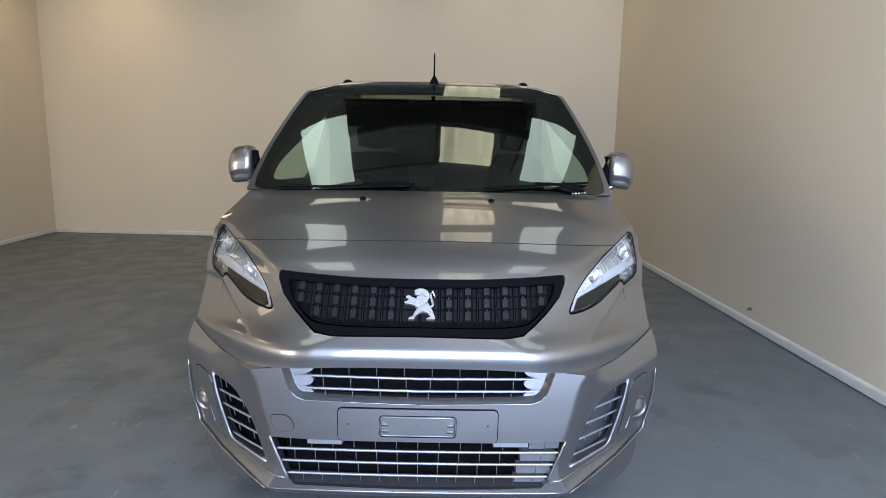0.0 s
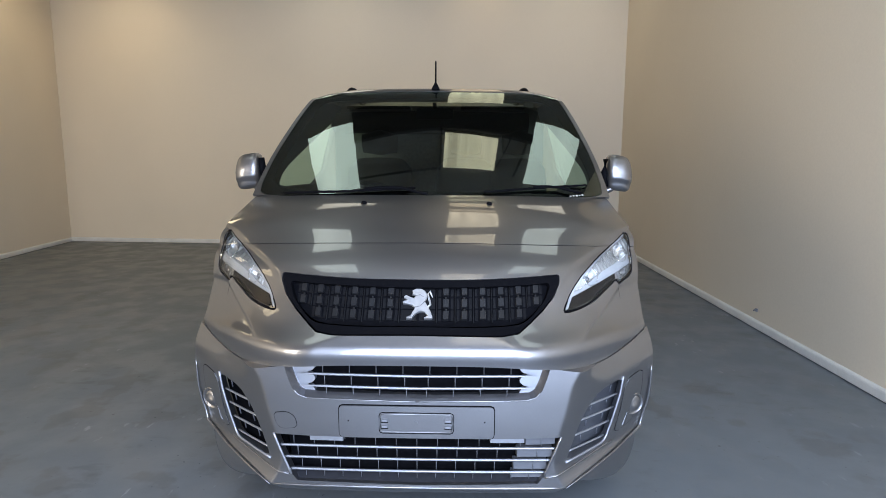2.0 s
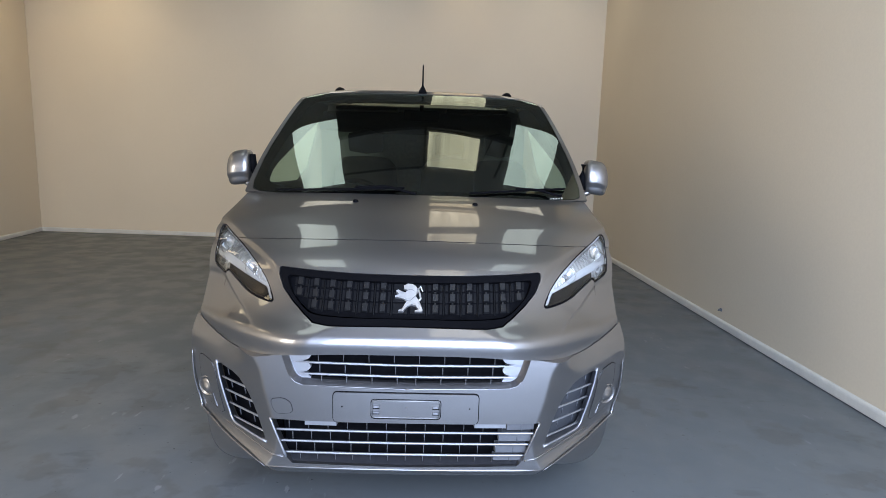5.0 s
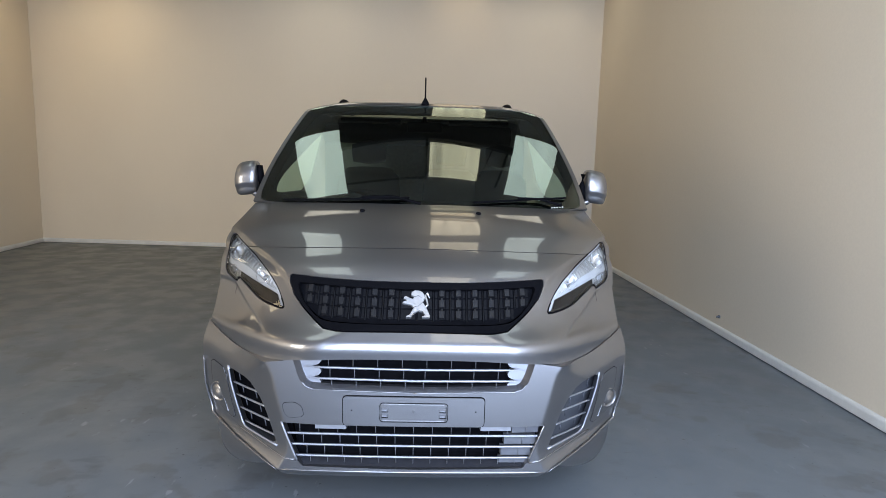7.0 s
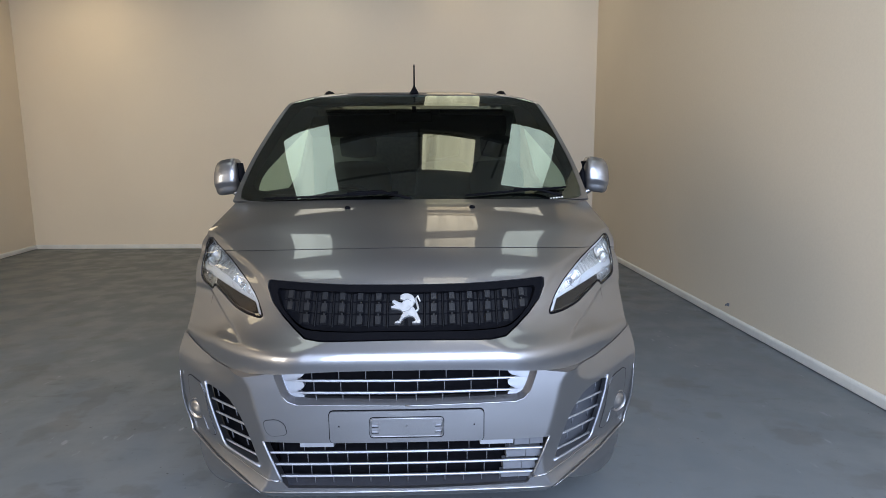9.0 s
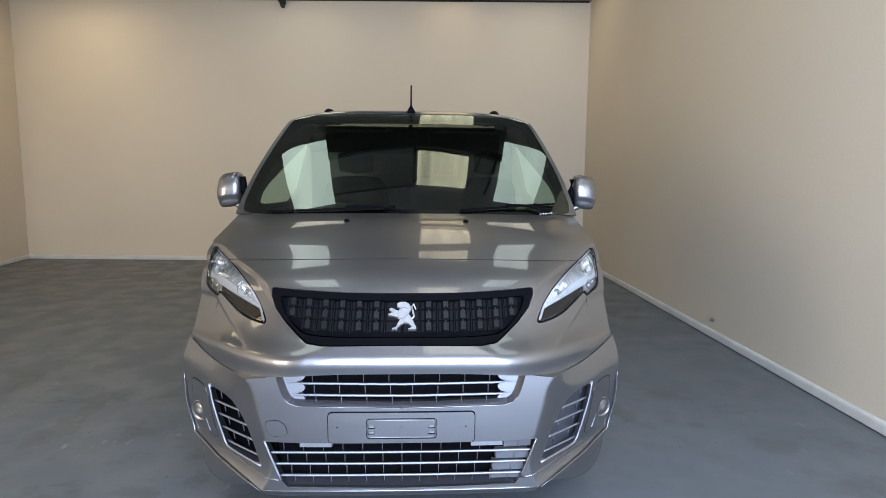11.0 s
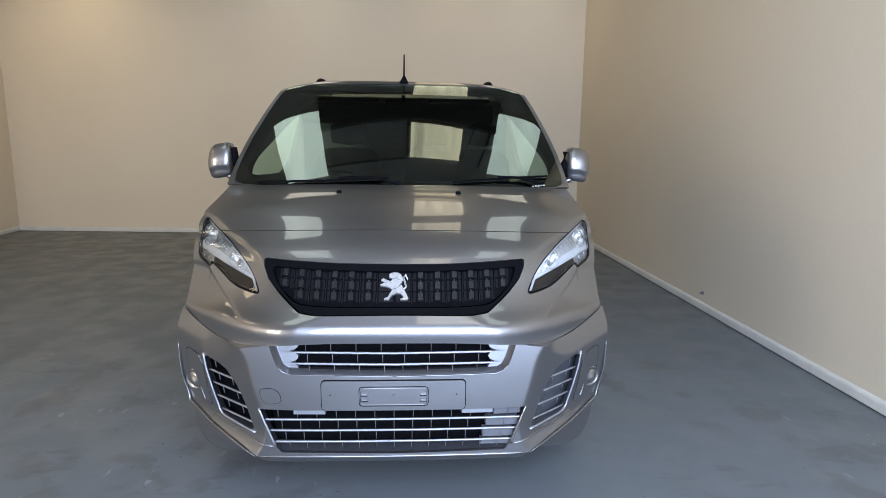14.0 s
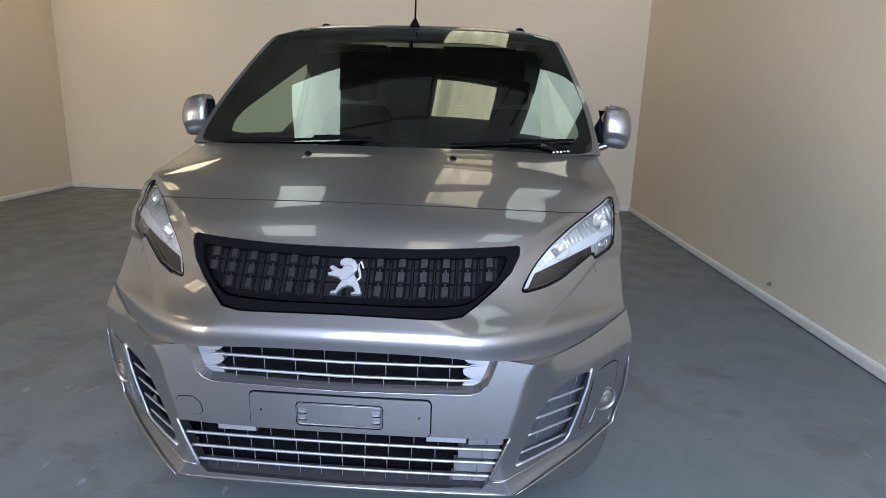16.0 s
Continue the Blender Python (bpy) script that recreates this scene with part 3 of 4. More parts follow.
SIDE_WINDOW = rounded([(1.20, 1.285), (2.35, 1.285), (2.35, 1.760), (2.22, 1.725), (1.67, 1.515), (1.28, 1.375)], 1)
DOOR = rounded([(0.90, 0.35), (2.45, 0.35), (2.45, 1.82), (1.60, 1.82), (0.90, 1.20)], 1)
for sign in (1, -1):
    s = flank(sign)
    arch = lambda y, z: np.hypot(y - 0.80, z - 0.33) - 0.385
    panel("side_panel", s, lambda x, y, z: np.minimum.reduce([arch(y, z), -sides(DOOR, y, z) - 0.002]), PAINT, van, nu=120, nv=120, edge=0)
    door = panel("front_door", s, lambda x, y, z: np.minimum(sides(DOOR, y, z) - 0.002, -sides(SIDE_WINDOW, y, z)), PAINT, van, nu=120, nv=120, edge=0)
    pane = panel("side_window", s, lambda x, y, z: sides(SIDE_WINDOW, y, z), SIDE_GLASS, door, "tinted side window", nu=80, nv=80, edge=0.004)
    pane.data.flip_normals()
    inner = lambda u, v, s=s, sign=sign: s(u, v) - np.array([0.035 * sign, 0, 0])
    inner.knots = [0, 1]
    panel("door_trim", inner, lambda x, y, z: np.minimum.reduce([-sides(SIDE_WINDOW, y, z) - 0.004, 2.39 - y, y - 0.98, z - 0.42]), TRIM, door, "dark inner door trim", nu=120, nv=100, edge=0)
    wheel = tagged(new("wheel"), "front wheel with a black tyre")
    wheel.parent = van
    wheel.location = (sign * 0.80, 0.80, 0.325)
    part("tyre", lathe([(-0.10, 0.22), (-0.108, 0.27), (-0.095, 0.312), (-0.06, 0.325), (0.06, 0.325), (0.095, 0.312), (0.108, 0.27), (0.10, 0.22)], 40), RUBBER, wheel, smooth=True)
    part("rim", lathe([(-0.09, 0.218), (0.09, 0.218), (0.10, 0.205), (0.05, 0.19), (0.06, 0.06), (0.07, 0.0)], 32), RIM, wheel, smooth=True)
part("inner_liner", box_bm(-0.66, 0.66, 0.16, 0.60, 0.26, 0.80), DARK, van)
part("cabin_floor", box_bm(-0.88, 0.88, 0.7, 4.8, 0.32, 0.42), DARK, van)
part("bulkhead", box_bm(-0.80, 0.80, 2.40, 2.44, 0.40, 1.87), BULK, van)
panel("headliner", lifted(SCREEN, -0.035), lambda x, y, z: np.minimum(z - 1.800, 2.42 - y), LINING, van, nu=60, nv=120, v=(vk[3], 1), edge=0)

# ---- the van's front in detail ----
def patch(s, x0, x1, z0, z1, low, high, inset=0.0):
    """A small raised tile on s, as a bmesh, over a rectangle of the front view."""
    bm = bmesh.new()
    c = [(x0, z0), (x1, z0), (x1, z1), (x0, z1)]
    i = [(x0 + inset, z0 + inset), (x1 - inset, z0 + inset), (x1 - inset, z1 - inset), (x0 + inset, z1 - inset)]
    a = [bm.verts.new(on(s, x, z, low)) for x, z in c]
    b = [bm.verts.new(on(s, x, z, high)) for x, z in i]
    bm.faces.new(b)
    for k in range(4):
        bm.faces.new((a[k], a[(k + 1) % 4], b[(k + 1) % 4], b[k]))
    return bm


def bar(s, ends, radius, mat, parent, name, out=0.0, n=24, flat=1.0, taper=False, label=""):
    """A bar that follows s between points of the front view."""
    pts = []
    for (xa, za), (xb, zb) in zip(ends, ends[1:]):
        m = max(2, round(n * math.hypot(xb - xa, zb - za) / 0.5))
        pts += [on(s, xa + (xb - xa) * k / m, za + (zb - za) * k / m, out) for k in range(m)]
    pts.append(on(s, *ends[-1], out))
    r = radius
    if taper:
        m = len(pts) - 1
        r = [radius * min(1, 0.15 + 9 * min(k, m - k) / m) for k in range(m + 1)]
    return part(name, tube(pts, r, 8, flat=flat), mat, parent, label, smooth=True)


def along(s, way, radius, mat, parent, name, out=0.0):
    """A bead along u, v places of s."""
    u, v = (np.array(c) for c in zip(*way))
    pts = [Vector(q) for q in s(u, v) + out * normals(s, u, v)]
    r = [radius * min(1, 0.2 + 0.4 * min(i, len(pts) - 1 - i)) for i in range(len(pts))]
    return part(name, tube(pts, r, 8), mat, parent, smooth=True)


# black grille panel
INNER = rounded(both([(0, 0.974), (0.418, 0.979), (0.465, 0.981), (0.472, 0.970), (0.450, 0.925), (0.405, 0.886), (0.362, 0.862), (0.300, 0.857), (0, 0.858)]), 1)
grille = panel("grille_panel", lifted(NOSE, -0.004), lambda x, y, z: np.minimum(sides(GRILLE, x, z) - 0.003, -sides(INNER, x, z)), BLACK, van, "black plastic blanked-off grille panel", nu=200, nv=140, v=(0.1, 0.5), edge=0.026)
FIELD = lifted(NOSE, -0.024)
# near-black backing gives the shade between the tiles by its colour
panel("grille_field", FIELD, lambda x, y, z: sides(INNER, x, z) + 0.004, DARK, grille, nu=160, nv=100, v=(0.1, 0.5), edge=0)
inside = lambda x, z, d: float(sides(INNER, np.array(x), np.array(z))) > d
PITCH = 0.0635
ROWS = (0.957, 0.920, 0.884)
for k in range(-7, 7):
    x0, x1 = k * PITCH + 0.0045, (k + 1) * PITCH - 0.0045
    xc = (x0 + x1) / 2
    for z in ROWS:
        if inside(xc, z, 0.012):
            part("tile", patch(FIELD, x0, x1, z - 0.0165, z + 0.0165, -0.001, 0.003, 0.0008), TILE, grille)
        if inside(xc, z, 0.0150) and abs(xc) > 0.05:
            # raised near-black patch paints the shadow channel round each block
            part("block_shade", patch(FIELD, xc - 0.0170, xc + 0.0170, z - 0.0158, z + 0.0158, 0.002, 0.0038, 0.0001), DARK, grille)
            part("block", patch(FIELD, xc - 0.0112, xc + 0.0112, z - 0.0148, z + 0.0128, 0.003, 0.0120, 0.0018), BLOCK, grille)
            part("neck", patch(FIELD, xc - 0.0035, xc + 0.0035, z + 0.0120, z + 0.0195, 0.003, 0.0080, 0.0008), BLOCK, grille)
    if k > -7 and inside(k * PITCH, 0.92, 0.0) and k != 0:
        lo = 0.862 if abs(k) < 6 else 0.90
        bar(FIELD, [(k * PITCH, lo), (k * PITCH, 0.974)], 0.0024, TILE, grille, "rib", 0.005)


on_panel = lambda q: [((x - 536) * 0.00068, 0.917 - (y - 218) * 0.00059) for x, y in q]


def flat_badge(name, outline, tail, mat, parent, label):
    """A flat metal badge with a chamfered edge, cut to an outline, and a thin curled bar beside it."""
    bm = bmesh.new()
    rings = []
    for high, inset in ((0.002, 0.0), (0.010, 0.0), (0.0135, 0.0018)):
        ring = []
        for i, (x, z) in enumerate(outline):
            a, c = Vector(outline[i - 1]), Vector(outline[(i + 1) % len(outline)])
            d = (c - a).normalized()
            ring.append(bm.verts.new(on(FIELD, x - d.y * -inset, z + d.x * -inset, high)))
        rings.append(ring)
    n = len(outline)
    for lo, hi in zip(rings, rings[1:]):
        for i in range(n):
            bm.faces.new((lo[i], lo[(i + 1) % n], hi[(i + 1) % n], hi[i]))
    edges = [bm.edges.get((rings[-1][i], rings[-1][(i + 1) % n])) for i in range(n)]
    bmesh.ops.triangle_fill(bm, use_beauty=True, edges=edges)
    badge = part(name, bm, mat, parent, label)
    for groove in ([(523, 180), (545, 173), (562, 184)], [(518, 238), (545, 232), (571, 207)]):
        part("groove", tube([on(FIELD, x, z, 0.0137) for x, z in on_panel(groove)], 0.0009, 6), GREY, badge, smooth=True)
    part("curl", tube([on(FIELD, x, z, 0.008) for x, z in tail], [0.0045, 0.0042, 0.0042, 0.0042, 0.004, 0.0025], 8), BADGE, badge, smooth=True)


shape = [(505, 150), (525, 140), (550, 141), (568, 150), (579, 166), (582, 182), (576, 196), (570, 206), (583, 226), (598, 252), (612, 284), (607, 296), (568, 296), (567, 287),
         (585, 280), (570, 263), (548, 258), (526, 270), (513, 284), (508, 296), (480, 296), (482, 284), (500, 278), (511, 256), (521, 241), (505, 226), (480, 222), (460, 220),
         (458, 208), (480, 200), (463, 189), (464, 179), (476, 174), (500, 185), (514, 189), (523, 178), (505, 172)]
flat_badge("badge", on_panel(shape), on_panel([(584, 236), (598, 222), (592, 196), (583, 168), (594, 153), (608, 184)]), BADGE, grille, "polished metal badge shape")

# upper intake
# plain sheet: the shade inside the opening is put into its colour
back = panel("upper_intake", lifted(BUMPER, -0.055), lambda x, y, z: sides(upper, x, z) + 0.015, DARK, van, "near-black sheet as shade behind two silver bars", nu=120, nv=120, v=(0, 1), edge=0)
for z in (0.690, 0.647):
    e = 0.415 if z > 0.67 else 0.405
    bar(BUMPER, [(-e, z + 0.004), (0, z), (e, z + 0.004)], 0.0048, SATIN, back, "bar", -0.012, 48, 1.0, True)
for row, (z0, z1) in enumerate(((0.697, 0.738), (0.653, 0.684), (0.612, 0.641))):
    for k in range(-4, 4):
        x = 0.045 + 0.092 * k - 0.006 * row * (1 if k >= 0 else -1)
        bar(BUMPER, [(x, z0 - 0.003), (x, z1 + 0.003)], 0.0014, GREY, back, "rib", -0.020)
for k in (-1, 1):
    reg = (lambda kk: lambda x, y, z: np.minimum(sides(upper, x, z) - (0.009 if kk > 0 else 0.004), kk * x - (0.386 - 0.034 * np.sqrt(np.abs(np.sin(np.pi * (z - 0.692) / 0.0435)) + 1e-4))))(k)
    panel("end_cap", lifted(BUMPER, -0.030), reg, SATIN, back, "silver end cap", nu=300, nv=160, v=(0, 1), edge=0.02)
    bar(BUMPER, [(k * 0.420, 0.640), (k * 0.405, 0.622), (k * 0.375, 0.611), (0, 0.604)], 0.0024, PAINT, van, "intake_lip", 0.0, 40)

def band(s, outline, inward, sunk, mat, parent, name, label="", top=9.0):
    """A sloping band round an opening, from its rim to a smaller outline sunk into the body."""
    n = len(outline)
    cx, cz = sum(x for x, z in outline) / n, sum(z for x, z in outline) / n
    verts, faces = [], []
    for i, (x, z) in enumerate(outline):
        a, b = Vector(outline[i - 1]), Vector(outline[(i + 1) % n])
        d = (b - a).normalized()
        away = Vector((d.y, -d.x))
        if away.dot(Vector((cx - x, cz - z))) < 0:
            away = -away
        if z > top:
            away = Vector((away.x, 0.0))
        rim = on(s, x, z, 0.0015)
        q = Vector((x, z)) + away * inward
        verts += [rim, Vector((q.x, rim.y + sunk * 0.55, q.y)), Vector((q.x, rim.y + sunk, q.y))]
    for i in range(n):
        j = (i + 1) % n
        for k in (0, 1):
            faces.append([3 * i + k, 3 * j + k, 3 * j + k + 1, 3 * i + k + 1])
    return link_mesh(name, verts, faces, mat, parent, label, smooth=False)


band(BUMPER, upper, 0.017, 0.048, PAINT, van, "intake_surround", "painted sloping surround of the intake", top=0.745)

# number plate plinth, left blank
def frame_rect(x0, x1, z0, z1, r=0.012):
    return rounded([(x0, z0), (x1, z0), (x1, z1), (x0, z1)], 1) if r < 0.01 else [(x0 + r, z0), (x1 - r, z0), (x1 - 0.3 * r, z0 + 0.3 * r), (x1, z0 + r), (x1, z1 - r), (x1 - 0.3 * r, z1 - 0.3 * r), (x1 - r, z1), (x0 + r, z1), (x0 + 0.3 * r, z1 - 0.3 * r), (x0, z1 - r), (x0, z0 + r), (x0 + 0.3 * r, z0 + 0.3 * r)]


PLATE = frame_rect(-0.264, 0.264, 0.474, 0.589)
panel("plinth_gap", lifted(BUMPER, 0.0012), lambda x, y, z: sides(PLATE, x, z) + 0.0035, DARK, van, nu=120, nv=80, u=(-0.35, 0.35), v=(0, 1), edge=0)
plinth = panel("plate_plinth", lifted(BUMPER, 0.006), lambda x, y, z: sides(PLATE, x, z), PAINT, van, "blank number plate plinth", nu=120, nv=90, u=(-0.35, 0.35), v=(0, 1), edge=0.006)
rim = frame_rect(-0.122, 0.122, 0.497, 0.562)
part("plate_socket", tube([on(BUMPER, x, z, 0.0075) for x, z in rim], 0.0018, 8, True), PAINT, plinth, "raised rim of the plate socket", smooth=True)
part("plate_socket_groove", tube([on(BUMPER, x, z, 0.0062) for x, z in frame_rect(-0.127, 0.127, 0.492, 0.567)], 0.0016, 6, True), DARK, plinth, smooth=True)
for k in (-1, 1):
    for z in (0.540, 0.518):
        part("clip", patch(BUMPER, k * 0.108 - 0.012, k * 0.108 + 0.012, z - 0.006, z + 0.006, 0.006, 0.013, 0.003), SATIN, plinth)
        part("clip_slot", patch(BUMPER, k * 0.108 - 0.012, k * 0.108 + 0.012, z - 0.0095, z - 0.0065, 0.006, 0.0078, 0.0004), DARK, plinth)
    part("screw_hole", patch(BUMPER, k * 0.232 - 0.003, k * 0.232 + 0.003, 0.532, 0.538, 0.005, 0.0068, 0.0008), DARK, plinth)
part("pip", patch(BUMPER, -0.004, 0.004, 0.528, 0.538, 0.006, 0.009, 0.001), PAINT, plinth)

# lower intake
# another near-black sheet in place of the shade in the lower opening
low = panel("lower_intake", lifted(BUMPER, -0.060), lambda x, y, z: sides(LOWER, x, z) + 0.02, DARK, van, "near-black sheet as shade behind three silver bars", nu=140, nv=100, v=(0, 1), edge=0)
width = lambda z: 0.441 + (z - 0.328) * 0.056 / 0.149
for z in (0.431, 0.386, 0.340):
    e = width(z) + 0.002
    bar(BUMPER, [(-e, z), (e, z)], 0.0048, SATIN, low, "bar", -0.010, 48)
for row, (z0, z1) in enumerate(((0.437, 0.472), (0.392, 0.425), (0.346, 0.380), (0.314, 0.334))):
    for k in range(-7, 8):
        x = 0.072 * k * (1 - 0.03 * row) - 0.0
        if abs(x) < width(z0) - 0.02:
            bar(BUMPER, [(x, z0 - 0.004), (x, z1 + 0.003)], 0.0014, GREY, low, "rib", -0.018)
for k in (-1, 1):
    part("sensor_blank", patch(BUMPER, k * 0.312 - 0.060, k * 0.312 + 0.060, 0.453, 0.479, -0.030, -0.003, 0.002), SATIN, low, "pale grey blanking piece")
    bar(BUMPER, [(k * 0.497, 0.478), (k * 0.441, 0.326)], 0.0045, SATIN if k < 0 else PAINT, van, "intake_edge", 0.001)
for z0, z1, x0 in ((0.436, 0.476, 0.376), (0.390, 0.427, 0.348), (0.344, 0.382, 0.336), (0.312, 0.336, 0.330)):
    part("blanking_plate", patch(BUMPER, x0, width((z0 + z1) / 2) + 0.002, z0, z1, -0.045, -0.020, 0.002), GREY, low, "pale grey blanking plate")

link_mesh("chin_shelf", [(-0.445, -0.036, 0.330), (-0.430, -0.068, 0.297), (-0.20, -0.076, 0.292), (0.20, -0.076, 0.292), (0.430, -0.068, 0.297), (0.445, -0.036, 0.330), (0.2, -0.042, 0.326), (-0.2, -0.042, 0.326)],
          [(0, 1, 2, 7), (7, 2, 3, 6), (6, 3, 4, 5)], VALANCE, low, smooth=False)

along(BUMPER, [(u, 0.0) for u in np.linspace(-0.58, 0.58, 25)], 0.0050, PAINT, van, "front_lip", 0.0)

# lower corners of the bumper, turned under and back towards the wheels
for k in (-1, 1):
    rows, n_along, n_back = [], 24, 8
    for i in range(n_along + 1):
        f = i / n_along
        base = BUMPER(np.array(k * (0.56 + 0.44 * f)), np.array(0.0)) + np.array([-0.004 * k, 0.004, 0.0])
        drop = math.sin(math.pi * f**1.25)**0.75
        for j in range(n_back + 1):
            t = j / n_back
            out = math.sin(min(1.0, t * 1.15) * math.pi / 2)
            rows.append((base[0] + k * drop * (0.082 * out - 0.035 * t**4), base[1] + 0.012 + 0.115 * t, base[2] - drop * (0.140 * out - 0.030 * t**4)))
    faces = [(i * (n_back + 1) + j, i * (n_back + 1) + j + 1, (i + 1) * (n_back + 1) + j + 1, (i + 1) * (n_back + 1) + j) for i in range(n_along) for j in range(n_back)]
    link_mesh("bumper_corner", rows, faces if k < 0 else [q[::-1] for q in faces], PAINT, van, smooth=True)

# towing eye cover
TOW = rounded([(-0.493, 0.555), (-0.446, 0.560), (-0.418, 0.542), (-0.411, 0.503), (-0.465, 0.497), (-0.484, 0.513)], 1)
panel("tow_eye_gap", lifted(BUMPER, 0.0006), lambda x, y, z: sides(TOW, x, z) + 0.0012, DARK, van, nu=120, nv=100, u=(-0.6, -0.38), v=(0, 1), edge=0)
panel("tow_eye_cover", lifted(BUMPER, 0.0022), lambda x, y, z: sides(TOW, x, z) - 0.0005, PAINT, van, nu=120, nv=100, u=(-0.6, -0.38), v=(0, 1), edge=0.002)

# fog lamp corners
for k in (-1, 1):
    m = lambda pts: [(k * x, z) for x, z in pts]
    outer = m([(0.753, 0.632), (0.745, 0.570), (0.716, 0.455), (0.700, 0.402), (0.688, 0.386), (0.672, 0.380), (0.522, 0.367)])
    fg = panel("fog_grille", lifted(BUMPER, -0.050), (lambda kk: lambda x, y, z: sides(fog, kk * x, z) + 0.015)(k), DARK if k < 0 else FOG_GREY, van, "slatted corner grille" , nu=200, nv=120, v=(0, 1), edge=0)
    bar(BUMPER, outer, 0.0045, SATIN, fg, "trim_strip", 0.001)
    for i, z in enumerate((0.592, 0.540, 0.484, 0.428)):
        # ends of the slat on the outline
        xs = [x for x in np.linspace(0.50, 0.77, 109) if float(sides(fog, np.array(x), np.array(z - 0.03))) > 0]
        if len(xs) > 3:
            xa, xb = xs[0], xs[-1]
            bar(BUMPER, m([(xa, z - 0.03), (xb, z - 0.03)]), 0.0040, SATIN, fg, "slat", -0.010)
            for t in (0.42, 0.88):
                xr = xa + (xb - xa) * t
                zr = z - 0.03
                bar(BUMPER, m([(xr, zr + 0.006), (xr + 0.004, zr + 0.034)]), 0.0022, FOG_GREY, fg, "rib", -0.026)
    POD = rounded([(0.772, 0.612), (0.856, 0.633), (0.860, 0.560), (0.850, 0.475), (0.828, 0.418), (0.737, 0.392), (0.752, 0.470)], 1)
    panel("pod_gap", lifted(BUMPER, 0.0012), (lambda kk: lambda x, y, z: sides(POD, kk * x, z) + 0.0022)(k), DARK, van, nu=240, nv=120, v=(0, 1), edge=0)
    panel("fog_lamp_pod", lifted(BUMPER, 0.0025), (lambda kk: lambda x, y, z: sides(POD, kk * x, z))(k), PAINT, van, nu=240, nv=120, v=(0, 1), edge=0.005)
    lip = [(k * (0.984 - 0.010 * (i / 12)), 0.66 - 0.61 * i / 12) for i in range(12)] + [(k * (0.974 - 0.049 * i), 0.05 * max(0, 1 - i / 3)) for i in range(9)]
    along(BUMPER, lip, 0.0045, PAINT, van, "corner_bead", 0.006)
    bar(BUMPER, m([(0.730, 0.370), (0.660, 0.362), (0.560, 0.345), (0.446, 0.324)]), 0.0034, PAINT, van, "chin_bead", 0.001)
    # blanked fog lamp
    c, n0 = on(BUMPER, k * 0.823, 0.492, 0.0), (on(BUMPER, k * 0.820, 0.490, 1.0) - on(BUMPER, k * 0.820, 0.490, 0.0))
    n0 = (n0.normalized() + Vector((0, -0.7, 0.05))).normalized()
    turn = n0.to_track_quat("X", "Z").to_matrix().to_4x4()
    blank = part("fog_lamp_blank", lathe([(-0.006, 0.044), (0.008, 0.043), (0.008, 0.039), (-0.002, 0.037), (0.002, 0.035), (0.007, 0.029), (0.010, 0.018), (0.011, 0.0)], 32), PAINT, van, "round blanked fog lamp", smooth=True)
    blank.matrix_world = Matrix.Translation(c) @ turn
    bm = bmesh.new()
    ring = [bm.verts.new(on(BUMPER, k * x, z, o)) for x, z, o in ((0.792, 0.470, 0.004), (0.846, 0.470, 0.004), (0.838, 0.446, 0.006), (0.812, 0.428, 0.0075), (0.776, 0.420, 0.007))]
    foot = [bm.verts.new(on(BUMPER, k * x, z, 0.003)) for x, z in ((0.792, 0.470), (0.846, 0.470), (0.842, 0.441), (0.814, 0.422), (0.772, 0.415))]
    bm.faces.new(ring)
    for i in range(5):
        bm.faces.new((ring[i], ring[(i + 1) % 5], foot[(i + 1) % 5], foot[i]))
    part("scoop", bm, PAINT, van, "wedge under the blanked fog lamp")

# headlights
BOWLS = ((0.652, 0.990, 0.031), (0.812, 1.058, 0.030), (0.812, 0.992, 0.018))


def lamp_well(u, v):
    """The lamp's reflectors: round bowls with radial flutes, and upright flutes between them."""
    p, n = NOSE(u, v), normals(NOSE, u, v)
    x, z = np.abs(p[..., 0]), p[..., 2]
    d = -0.020 + 0.0045 * np.abs((x * 62 + z * 20) % 1 - 0.5) - 0.010 * np.clip((z - 0.93 - (x - 0.55) * 0.4) / 0.08, 0, 1)
    for bx, bz, r in BOWLS:
        far = np.hypot(x - bx, z - bz) / r
        way = np.arctan2(z - bz, x - bx)
        d = np.where(far < 1, -0.014 - 0.030 * (1 - far**2) + 0.0035 * far * np.abs((way * 11 / np.pi) % 1 - 0.5), d)
    return p + d[..., None] * n


